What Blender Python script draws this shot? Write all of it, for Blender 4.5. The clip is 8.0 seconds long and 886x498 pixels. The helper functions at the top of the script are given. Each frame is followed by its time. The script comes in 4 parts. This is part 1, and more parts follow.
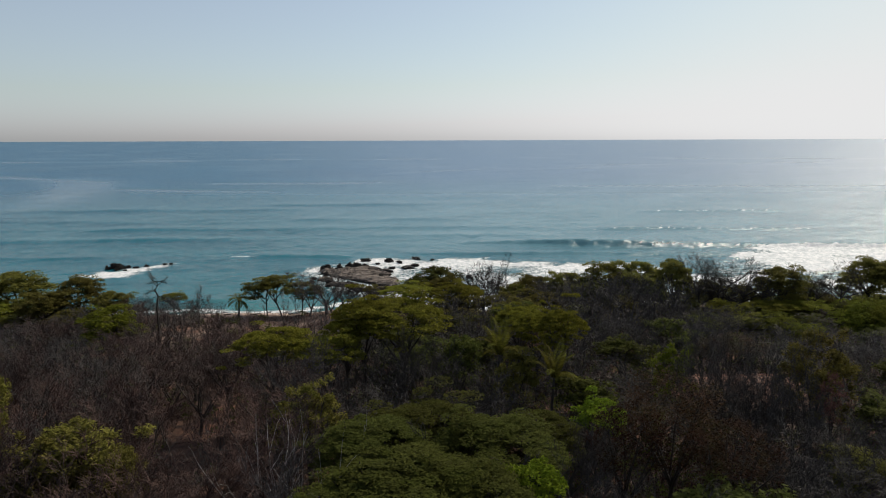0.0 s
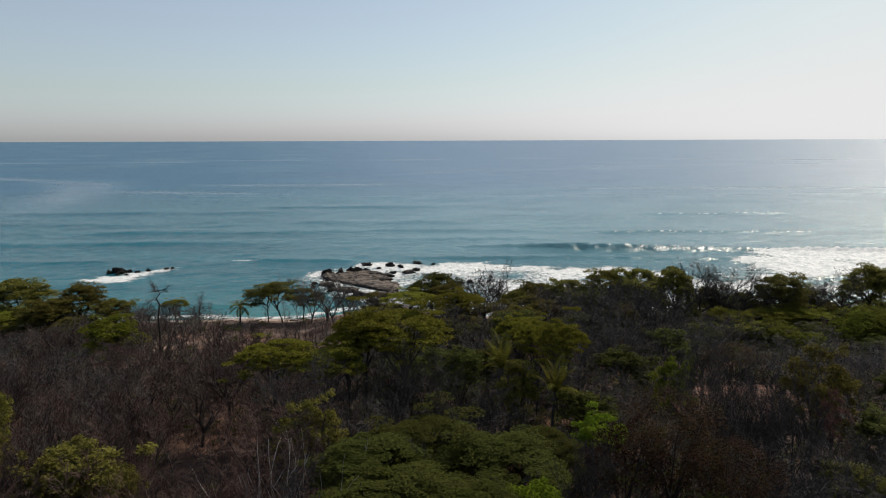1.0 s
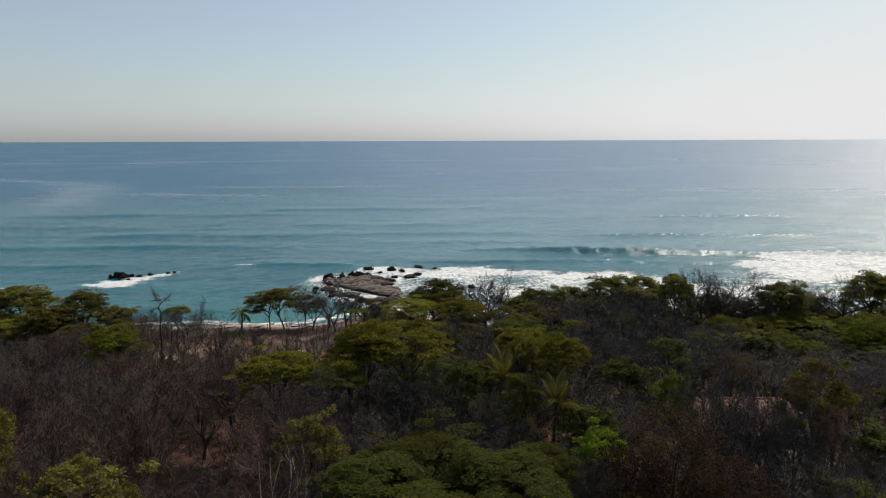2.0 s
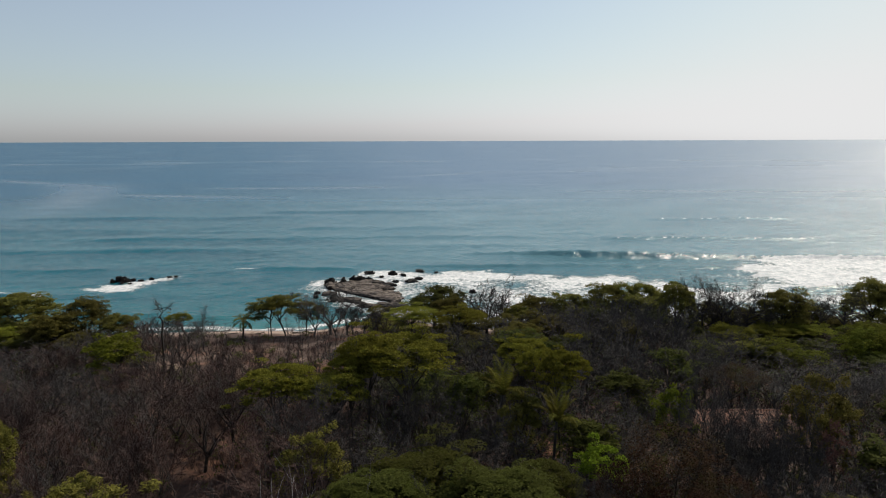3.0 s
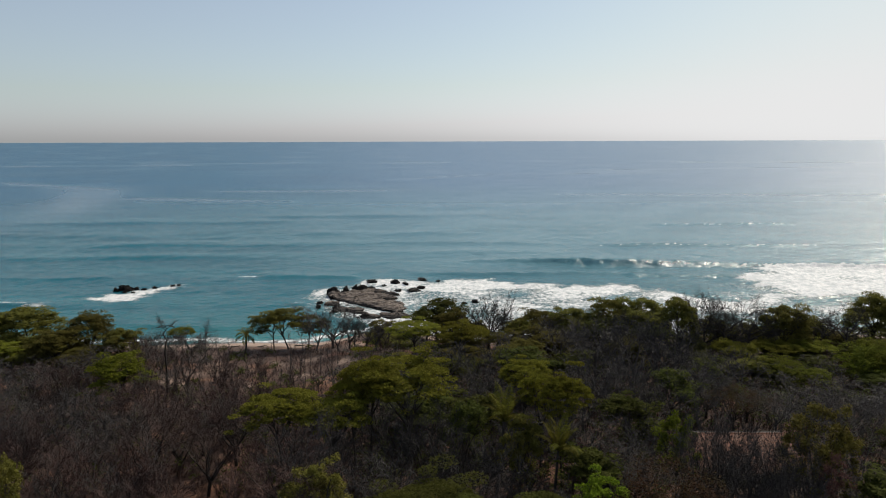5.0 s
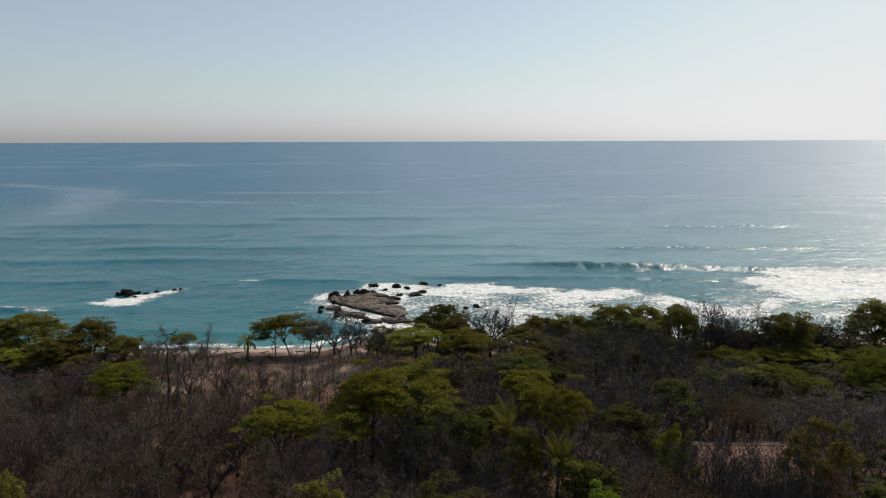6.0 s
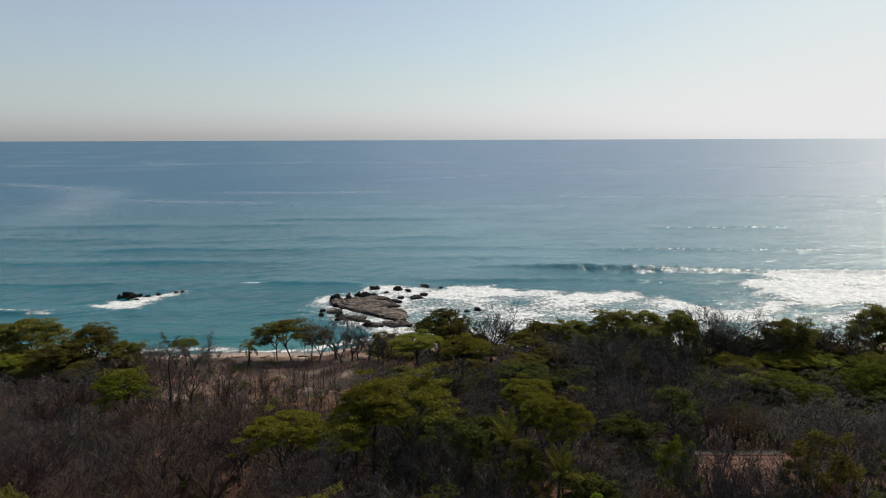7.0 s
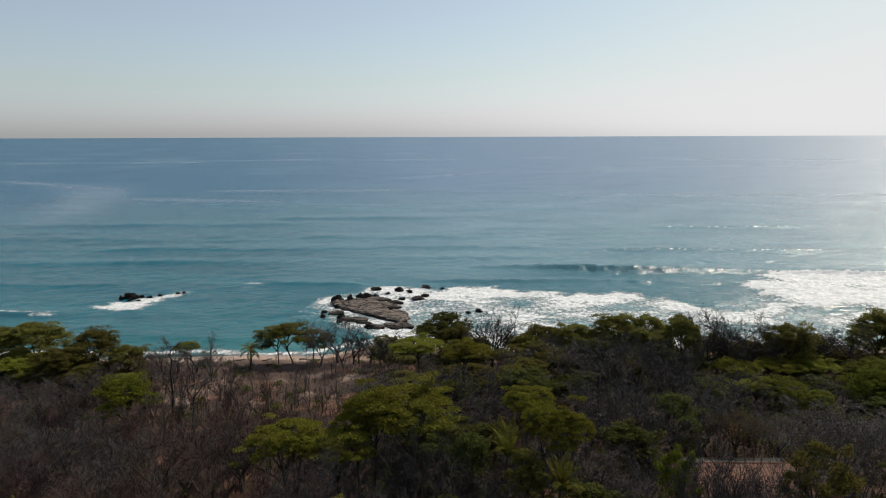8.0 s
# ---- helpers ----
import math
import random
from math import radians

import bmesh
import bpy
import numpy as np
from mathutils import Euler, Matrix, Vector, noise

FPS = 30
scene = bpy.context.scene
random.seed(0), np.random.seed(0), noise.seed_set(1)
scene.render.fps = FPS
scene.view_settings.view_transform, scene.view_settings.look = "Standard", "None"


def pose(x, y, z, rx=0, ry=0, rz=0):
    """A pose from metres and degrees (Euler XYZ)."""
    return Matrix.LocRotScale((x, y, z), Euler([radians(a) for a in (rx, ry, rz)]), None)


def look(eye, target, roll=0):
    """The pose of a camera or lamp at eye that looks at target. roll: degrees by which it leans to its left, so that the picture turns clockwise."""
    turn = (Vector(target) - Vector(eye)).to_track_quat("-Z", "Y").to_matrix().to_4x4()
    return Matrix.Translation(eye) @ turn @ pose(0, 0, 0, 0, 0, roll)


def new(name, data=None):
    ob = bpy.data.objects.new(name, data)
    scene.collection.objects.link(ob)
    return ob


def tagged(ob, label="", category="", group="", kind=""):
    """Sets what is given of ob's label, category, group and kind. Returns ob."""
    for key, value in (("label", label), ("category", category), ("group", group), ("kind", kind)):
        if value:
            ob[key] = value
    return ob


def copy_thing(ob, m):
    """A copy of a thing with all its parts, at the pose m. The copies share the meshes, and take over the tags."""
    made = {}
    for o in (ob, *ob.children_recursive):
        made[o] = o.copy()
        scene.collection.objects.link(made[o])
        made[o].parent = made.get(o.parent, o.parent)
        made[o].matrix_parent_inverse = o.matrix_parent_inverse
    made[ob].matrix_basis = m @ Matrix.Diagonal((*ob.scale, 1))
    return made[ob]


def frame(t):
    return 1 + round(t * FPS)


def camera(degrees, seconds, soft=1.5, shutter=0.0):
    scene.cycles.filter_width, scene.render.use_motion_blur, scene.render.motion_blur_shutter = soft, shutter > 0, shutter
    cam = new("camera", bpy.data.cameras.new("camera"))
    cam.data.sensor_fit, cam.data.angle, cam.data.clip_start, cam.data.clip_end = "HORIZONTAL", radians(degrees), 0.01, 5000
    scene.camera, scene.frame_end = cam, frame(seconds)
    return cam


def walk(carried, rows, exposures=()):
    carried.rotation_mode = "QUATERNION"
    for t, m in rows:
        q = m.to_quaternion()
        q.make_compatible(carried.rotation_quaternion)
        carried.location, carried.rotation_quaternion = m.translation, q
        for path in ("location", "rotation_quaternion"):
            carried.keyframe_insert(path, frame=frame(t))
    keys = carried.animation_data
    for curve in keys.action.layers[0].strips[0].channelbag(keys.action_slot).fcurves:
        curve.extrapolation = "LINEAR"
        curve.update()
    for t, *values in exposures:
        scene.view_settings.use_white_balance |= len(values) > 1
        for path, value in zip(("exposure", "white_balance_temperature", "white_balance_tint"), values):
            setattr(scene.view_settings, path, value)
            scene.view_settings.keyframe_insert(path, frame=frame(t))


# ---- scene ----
cam = camera(66.0, 8.0, soft=1.1)


def lens_pose(x, y, z, pitch, yaw):
    return pose(x, y, z, 90 + pitch, 0, yaw) @ pose(0, 0, 0, 0, 0, -0.2)


PATH = [
    (0.0, lens_pose(0.00, 0.00, 45.00, -9.19, 0.00)),
    (0.5, lens_pose(0.01, 0.06, 45.78, -9.19, 0.05)),
    (1.0, lens_pose(0.03, 0.12, 46.58, -9.19, 0.10)),
    (1.5, lens_pose(0.04, 0.18, 47.38, -9.19, 0.16)),
    (3.0, lens_pose(0.09, 0.37, 49.78, -9.19, 0.33)),
    (3.5, lens_pose(0.10, 0.43, 50.58, -9.19, 0.38)),
    (4.0, lens_pose(0.12, 0.49, 51.38, -9.19, 0.43)),
    (4.5, lens_pose(0.13, 0.55, 52.20, -9.19, 0.48)),
    (6.0, lens_pose(0.18, 0.73, 54.63, -9.21, 0.67)),
    (6.5, lens_pose(0.19, 0.79, 55.42, -9.24, 0.73)),
    (7.0, lens_pose(0.21, 0.86, 56.22, -9.35, 0.78)),
    (7.5, lens_pose(0.22, 0.92, 57.01, -9.48, 0.84)),
    (8.0, lens_pose(0.24, 0.98, 57.79, -9.62, 0.90)),
]
walk(cam, PATH)

# ---- light ----
SUN_SIDE, SUN_UP = 42.0, 42.0
world = bpy.data.worlds.new("world")
scene.world = world
world.use_nodes = True
sky = world.node_tree.nodes.new("ShaderNodeTexSky")
sky.sky_type, sky.sun_disc = "NISHITA", False
sky.sun_elevation, sky.sun_rotation = radians(SUN_UP), radians(SUN_SIDE)
sky.air_density, sky.dust_density, sky.ozone_density, sky.altitude = 1.0, 1.75, 1.0, 600
links = world.node_tree.links
pale = world.node_tree.nodes.new("ShaderNodeHueSaturation")
pale.inputs["Saturation"].default_value = 0.86
tint = world.node_tree.nodes.new("ShaderNodeMix")
tint.data_type, tint.blend_type = "RGBA", "MULTIPLY"
tint.inputs[0].default_value = 1.0
tint.inputs[7].default_value = (0.91, 0.975, 1.0, 1)
# sea haze thins the sky's colour evenly
haze = world.node_tree.nodes.new("ShaderNodeMix")
haze.data_type = "RGBA"
haze.inputs[0].default_value = 0.15
haze.inputs[7].default_value = (10.4, 10.4, 10.4, 1)
links.new(sky.outputs[0], pale.inputs["Color"])
links.new(pale.outputs[0], tint.inputs[6])
links.new(tint.outputs[2], haze.inputs[6])
# white mist keeps the light near the sun and the horizon from turning yellow
split = world.node_tree.nodes.new("ShaderNodeSeparateColor")
blend = world.node_tree.nodes.new("ShaderNodeCombineColor")
links.new(haze.outputs[2], split.inputs[0])


def sky_math(op, a, b, c=None):
    n = world.node_tree.nodes.new("ShaderNodeMath")
    n.operation = op
    for socket, value in zip(n.inputs, (a, b, c)):
        if isinstance(value, (int, float)):
            socket.default_value = value
        elif value is not None:
            links.new(value, socket)
    return n.outputs[0]


red = split.outputs[0]
green = sky_math("MAXIMUM", split.outputs[1], sky_math("MULTIPLY", red, 0.992))
blue = sky_math("MAXIMUM", split.outputs[2], sky_math("MULTIPLY", green, 1.0))
for k, level in enumerate((red, green, blue)):
    links.new(sky_math("SMOOTH_MIN", level, 8.6, 2.5), blend.inputs[k])
links.new(blend.outputs[0], world.node_tree.nodes["Background"].inputs[0])
world.node_tree.nodes["Background"].inputs[1].default_value = 0.094
sun_data = bpy.data.lights.new("sun", "SUN")
sun_data.energy, sun_data.angle, sun_data.color = 3.9, radians(0.6), (1.0, 0.90, 0.74)
sun = new("sun", sun_data)
sun_way = Vector((math.sin(radians(SUN_SIDE)) * math.cos(radians(SUN_UP)), math.cos(radians(SUN_SIDE)) * math.cos(radians(SUN_UP)), math.sin(radians(SUN_UP))))
sun.matrix_world = look(sun_way * 300, (0, 0, 0))
scene.view_settings.exposure = 0.0


# ---- materials ----
def blank(name):
    m = bpy.data.materials.new(name)
    m.use_nodes = True
    t = m.node_tree
    return m, t, t.nodes["Principled BSDF"], t.nodes["Material Output"]


def node(t, kind, **values):
    n = t.nodes.new("ShaderNode" + kind)
    for key, value in values.items():
        n.inputs[key.replace("_", " ")].default_value = value
    return n


def mixed(t, fac, a, b):
    """A colour between a and b; each is a colour or a socket."""
    n = t.nodes.new("ShaderNodeMix")
    n.data_type = "RGBA"
    for socket, value in ((n.inputs[0], fac), (n.inputs[6], a), (n.inputs[7], b)):
        if isinstance(value, (int, float)):
            socket.default_value = value
        elif isinstance(value, tuple):
            socket.default_value = (*value, 1)
        else:
            t.links.new(value, socket)
    return n.outputs[2]


def ranged(t, value, lo, hi, a=0.0, b=1.0):
    n = t.nodes.new("ShaderNodeMapRange")
    n.interpolation_type = "SMOOTHSTEP"
    t.links.new(value, n.inputs[0])
    for i, v in enumerate((lo, hi, a, b)):
        n.inputs[i + 1].default_value = v
    return n.outputs[0]


def math_node(t, op, a, b):
    n = t.nodes.new("ShaderNodeMath")
    n.operation = op
    for socket, value in zip(n.inputs, (a, b)):
        if isinstance(value, (int, float)):
            socket.default_value = value
        else:
            t.links.new(value, socket)
    return n.outputs[0]


def noise_of(t, scale, detail=3.0, rough=0.55, stretch=(1, 1, 1)):
    c = t.nodes.new("ShaderNodeNewGeometry")
    m = t.nodes.new("ShaderNodeMapping")
    m.inputs["Scale"].default_value = stretch
    t.links.new(c.outputs["Position"], m.inputs[0])
    n = node(t, "TexNoise", Scale=scale, Detail=detail, Roughness=rough)
    t.links.new(m.outputs[0], n.inputs["Vector"])
    return n.outputs[0]


def bumped(t, bsdf, height, strength, distance, width=0.1):
    b = node(t, "Bump", Strength=strength, Distance=distance, Filter_Width=width)
    t.links.new(height, b.inputs["Height"])
    t.links.new(b.outputs[0], bsdf.inputs["Normal"])


def leaf_material(name, dark, light, tip, glow=0.45, gloss=0.65):
    m, t, bsdf, out = blank(name)
    geo = t.nodes.new("ShaderNodeNewGeometry")
    info = t.nodes.new("ShaderNodeObjectInfo")
    c = mixed(t, geo.outputs["Random Per Island"], dark, light)
    c = mixed(t, ranged(t, noise_of(t, 0.55), 0.45, 0.7), c, tip)
    hue = node(t, "HueSaturation")
    t.links.new(ranged(t, info.outputs["Random"], 0, 1, 0.485, 0.515), hue.inputs["Hue"])
    t.links.new(ranged(t, info.outputs["Random"], 0, 1, 0.75, 1.2), hue.inputs["Value"])
    t.links.new(c, hue.inputs["Color"])
    t.links.new(hue.outputs[0], bsdf.inputs["Base Color"])
    bsdf.inputs["Roughness"].default_value = gloss
    bsdf.inputs["Specular IOR Level"].default_value = 0.01
    thin = node(t, "BsdfTranslucent")
    t.links.new(hue.outputs[0], thin.inputs[0])
    mix = t.nodes.new("ShaderNodeMixShader")
    mix.inputs[0].default_value = glow
    t.links.new(bsdf.outputs[0], mix.inputs[1])
    t.links.new(thin.outputs[0], mix.inputs[2])
    t.links.new(mix.outputs[0], out.inputs[0])
    return m


def bark_material(name, dark, light, scale=3.0):
    m, t, bsdf, out = blank(name)
    info = t.nodes.new("ShaderNodeObjectInfo")
    c = mixed(t, ranged(t, noise_of(t, scale, 4, 0.6, (1, 1, 0.25)), 0.3, 0.7), dark, light)
    hue = node(t, "HueSaturation")
    t.links.new(ranged(t, info.outputs["Random"], 0, 1, 0.65, 1.3), hue.inputs["Value"])
    t.links.new(c, hue.inputs["Color"])
    t.links.new(hue.outputs[0], bsdf.inputs["Base Color"])
    bsdf.inputs["Roughness"].default_value = 0.85
    bumped(t, bsdf, noise_of(t, 14, 3, 0.6, (1, 1, 0.2)), 0.5, 0.03)
    return m


BARK = bark_material("grey_bark", (0.0263, 0.0222, 0.0200), (0.0750, 0.0651, 0.0592))
BARK_DARK = bark_material("dark_bark", (0.0150, 0.0120, 0.0097), (0.0413, 0.0338, 0.0270))
TWIG_GREY = bark_material("grey_twigs", (0.0235, 0.0205, 0.0195), (0.0500, 0.0435, 0.0415), 0.4)
TWIG_RED = bark_material("red_brown_twigs", (0.0270, 0.0120, 0.0090), (0.0560, 0.0250, 0.0185), 0.4)
PALE_WOOD = bark_material("bleached_wood", (0.32, 0.29, 0.27), (0.55, 0.52, 0.5))
LEAF = {
    "broad": leaf_material("mid_green_leaves", (0.1008, 0.0962, 0.0295), (0.1824, 0.1688, 0.0416), (0.1390, 0.1369, 0.0328), 0.5),
    "umbrella": leaf_material("yellow_green_leaves", (0.0906, 0.0937, 0.0159), (0.2332, 0.2314, 0.0348), (0.1817, 0.1890, 0.0266), 0.42),
    "dark": leaf_material("dark_green_leaves", (0.0387, 0.0434, 0.0114), (0.0900, 0.0970, 0.0257), (0.0676, 0.0770, 0.0172), 0.4),
    "lime": leaf_material("lime_green_leaves", (0.0906, 0.1257, 0.0115), (0.1894, 0.2426, 0.0217), (0.1483, 0.1950, 0.0175), 0.4),
    "olive": leaf_material("olive_leaves", (0.0709, 0.0646, 0.0155), (0.1810, 0.1612, 0.0400), (0.1259, 0.1210, 0.0266), 0.3),
    "feather": leaf_material("fine_green_leaflets", (0.0458, 0.0480, 0.0131), (0.0795, 0.0862, 0.0198), (0.0643, 0.0727, 0.0154), 0.4),
    "vine": leaf_material("vine_leaves", (0.0534, 0.0626, 0.0100), (0.1601, 0.1662, 0.0238), (0.1064, 0.1188, 0.0178), 0.45),
    "brown": leaf_material("rust_brown_leaves", (0.0193, 0.0096, 0.0065), (0.0475, 0.0231, 0.0137), (0.0282, 0.0255, 0.0091), 0.25),
    "rust": leaf_material("dry_pink_leaves", (0.0772, 0.0425, 0.0376), (0.1426, 0.0779, 0.0670), (0.0950, 0.0566, 0.0418), 0.3),
    "fresh": leaf_material("fresh_green_leaves", (0.0720, 0.0900, 0.0120), (0.1650, 0.1900, 0.0240), (0.1300, 0.1550, 0.0180), 0.4),
    "palm": leaf_material("palm_leaflets", (0.0675, 0.0666, 0.0129), (0.1425, 0.1333, 0.0260), (0.1089, 0.1056, 0.0194), 0.3, 0.5),
}


def ground_material():
    m, t, bsdf, out = blank("leaf_litter_and_sand")
    geo = t.nodes.new("ShaderNodeNewGeometry")
    c = mixed(t, ranged(t, noise_of(t, 1.6, 5, 0.65), 0.35, 0.65), (0.028, 0.0140, 0.0095), (0.075, 0.037, 0.023))
    c = mixed(t, ranged(t, noise_of(t, 0.12, 4, 0.6), 0.5, 0.66), c, (0.170, 0.080, 0.046))
    a = t.nodes.new("ShaderNodeAttribute")
    a.attribute_name = "sand"
    grain = mixed(t, ranged(t, noise_of(t, 0.8, 5, 0.6), 0.3, 0.7), (0.27, 0.19, 0.145), (0.38, 0.28, 0.22))
    c = mixed(t, a.outputs["Fac"], c, grain)
    w = t.nodes.new("ShaderNodeAttribute")
    w.attribute_name = "wet"
    c = mixed(t, w.outputs["Fac"], c, (0.15, 0.115, 0.095))
    t.links.new(c, bsdf.inputs["Base Color"])
    t.links.new(ranged(t, w.outputs["Fac"], 0, 1, 0.9, 0.25), bsdf.inputs["Roughness"])
    bumped(t, bsdf, noise_of(t, 2.5, 5, 0.6), 0.6, 0.12)
    return m


def sea_material():
    m, t, bsdf, out = blank("sea_water")
    at = t.nodes.new("ShaderNodeAttribute")
    at.attribute_name = "shallow"
    shallow = at.outputs["Fac"]
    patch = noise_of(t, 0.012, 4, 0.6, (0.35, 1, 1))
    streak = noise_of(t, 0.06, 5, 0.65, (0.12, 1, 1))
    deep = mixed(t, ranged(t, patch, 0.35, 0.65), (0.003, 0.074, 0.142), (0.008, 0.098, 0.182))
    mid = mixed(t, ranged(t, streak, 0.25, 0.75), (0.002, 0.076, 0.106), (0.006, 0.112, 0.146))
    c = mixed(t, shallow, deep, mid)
    sheen = t.nodes.new("ShaderNodeAttribute")
    sheen.attribute_name = "sun_sheen"
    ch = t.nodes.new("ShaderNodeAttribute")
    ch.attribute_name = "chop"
    # paler base colour stands for the glitter on the sun's side, bluer far out
    c = mixed(t, sheen.outputs["Fac"], c, mixed(t, ch.outputs["Fac"], (0.110, 0.228, 0.270), (0.120, 0.195, 0.305)))
    bank = t.nodes.new("ShaderNodeAttribute")
    bank.attribute_name = "bank"
    c = mixed(t, math_node(t, "MULTIPLY", bank.outputs["Fac"], ranged(t, streak, 0.3, 0.6, 0.45, 1.0)), c, (0.022, 0.165, 0.160))
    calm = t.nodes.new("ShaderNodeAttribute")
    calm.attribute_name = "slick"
    # paler blue-grey on the calm streaks, broken up by noise
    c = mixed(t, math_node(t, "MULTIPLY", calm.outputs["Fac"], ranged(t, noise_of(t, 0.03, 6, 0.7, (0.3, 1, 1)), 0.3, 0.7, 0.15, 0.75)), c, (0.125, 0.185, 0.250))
    fo = t.nodes.new("ShaderNodeAttribute")
    fo.attribute_name = "foam_and_glint"
    lace = noise_of(t, 0.7, 6, 0.62, (1.0, 0.8, 1))
    big = noise_of(t, 0.10, 6, 0.65, (0.7, 1, 1))
    level = math_node(t, "ADD", math_node(t, "MULTIPLY", ranged(t, lace, 0.33, 0.67), 0.5), math_node(t, "MULTIPLY", ranged(t, big, 0.35, 0.65), 0.5))
    foam_and_glint = ranged(t, math_node(t, "SUBTRACT", math_node(t, "MULTIPLY", fo.outputs["Fac"], 1.25), level), -0.30, 0.55)
    foam_and_glint = math_node(t, "MULTIPLY", foam_and_glint, ranged(t, fo.outputs["Fac"], 0.02, 0.14))
    milky = mixed(t, ranged(t, fo.outputs["Fac"], 0.05, 0.6, 0.0, 0.45), c, (0.30, 0.42, 0.42))
    t.links.new(mixed(t, foam_and_glint, milky, mixed(t, ranged(t, lace, 0.35, 0.6), (0.82, 0.82, 0.815), (0.56, 0.59, 0.60))), bsdf.inputs["Base Color"])
    rough = math_node(t, "SUBTRACT", ranged(t, ch.outputs["Fac"], 0, 1, 0.22, 0.33), math_node(t, "MULTIPLY", calm.outputs["Fac"], 0.06))
    t.links.new(math_node(t, "MAXIMUM", rough, math_node(t, "MULTIPLY", foam_and_glint, 0.8)), bsdf.inputs["Roughness"])
    bsdf.inputs["IOR"].default_value = 1.33
    bsdf.inputs["Specular IOR Level"].default_value = 0.5
    h1 = noise_of(t, 0.17, 5, 0.62, (0.75, 1, 1))
    h2 = noise_of(t, 0.8, 4, 0.65, (0.7, 1, 1))
    h = math_node(t, "ADD", math_node(t, "MULTIPLY", h1, 0.78), math_node(t, "MULTIPLY", h2, 0.17))
    h = math_node(t, "ADD", h, math_node(t, "MULTIPLY", noise_of(t, 2.6, 2, 0.6), 0.035))
    h = math_node(t, "MULTIPLY", h, ranged(t, foam_and_glint, 0.1, 0.9, 1.0, 0.3))
    bumped(t, bsdf, h, 1.0, 1.3, 0.01)
    return m


def rock_material(name, dark, light):
    m, t, bsdf, out = blank(name)
    c = mixed(t, ranged(t, noise_of(t, 0.5, 6, 0.65, (0.4, 1.6, 3)), 0.35, 0.65), dark, light)
    c = mixed(t, ranged(t, noise_of(t, 3.0, 4, 0.6), 0.5, 0.75), c, dark)
    c = mixed(t, ranged(t, noise_of(t, 0.35, 5, 0.6, (0.8, 2.2, 3)), 0.58, 0.66), c, dark)
    geo = t.nodes.new("ShaderNodeNewGeometry")
    parts = t.nodes.new("ShaderNodeSeparateXYZ")
    t.links.new(geo.outputs["Position"], parts.inputs[0])
    tide = math_node(t, "ADD", parts.outputs[2], math_node(t, "MULTIPLY", noise_of(t, 0.8, 4, 0.6), 0.8))
    c = mixed(t, ranged(t, tide, 0.85, 1.35), (0.012, 0.010, 0.009), c)
    t.links.new(c, bsdf.inputs["Base Color"])
    bsdf.inputs["Roughness"].default_value = 0.6
    bsdf.inputs["Specular IOR Level"].default_value = 0.2
    bumped(t, bsdf, noise_of(t, 1.6, 6, 0.65, (0.5, 1.5, 4)), 0.9, 0.5)
    return m


GROUND, SEA = ground_material(), sea_material()
ROCK = rock_material("layered_shore_rock", (0.045, 0.033, 0.026), (0.34, 0.275, 0.22))
ROCK_WET = rock_material("wet_black_rock", (0.006, 0.005, 0.0045), (0.028, 0.023, 0.02))


# ---- land and sea ----
def smooth(a, b, v):
    k = np.clip((np.asarray(v, float) - a) / (b - a), 0, 1)
    return k * k * (3 - 2 * k)


def shore_y(x):
    x = np.asarray(x, float)
    return 173 + 17 * np.exp(-((x + 15) / 13) ** 2) + 9 * smooth(-5, 60, x) + 1.5 * np.sin(x * 0.09) - 6 * smooth(-80, -200, x)


def ground_z(x, y):
    x, y = np.asarray(x, float), np.asarray(y, float)
    inland = shore_y(x) - y
    z = np.interp(inland, (-400, -60, 0, 18, 35, 60, 100, 130, 180, 400, 900), (-9, -4, 0, 3.9, 6.0, 8.0, 9.5, 11, 12.5, 22, 60))
    rough = 0.35 * np.sin(x * 0.21 + 1.3) * np.sin(y * 0.17) + 0.25 * np.sin(x * 0.47 + y * 0.31)
    return z + rough * smooth(10, 40, inland)


def linked(name, verts, faces, material, parent=None, label="", soft=False):
    """One mesh object from plain lists, under a parent if there is one."""
    me = bpy.data.meshes.new(name)
    me.from_pydata(verts, [], faces)
    me.materials.append(material)
    if soft:
        me.polygons.foreach_set("use_smooth", [True] * len(me.polygons))
    ob = new(name, me)
    if parent:
        ob.parent = parent
    return tagged(ob, label)


def sheet(name, xs, ys, zs, material, values, label, category):
    """A sheet over rows of points, with named values at its points."""
    rows, cols = xs.shape
    k = np.arange(rows * cols).reshape(rows, cols)
    faces = np.stack((k[:-1, :-1], k[:-1, 1:], k[1:, 1:], k[1:, :-1]), -1).reshape(-1, 4).tolist()
    ob = linked(name, np.stack((xs, ys, zs), -1).reshape(-1, 3).tolist(), faces, material, soft=True)
    for key, value in values.items():
        ob.data.attributes.new(key, "FLOAT", "POINT").data.foreach_set("value", np.ascontiguousarray(value.reshape(-1), dtype=np.float32))
    return tagged(ob, label, category, kind="structure")


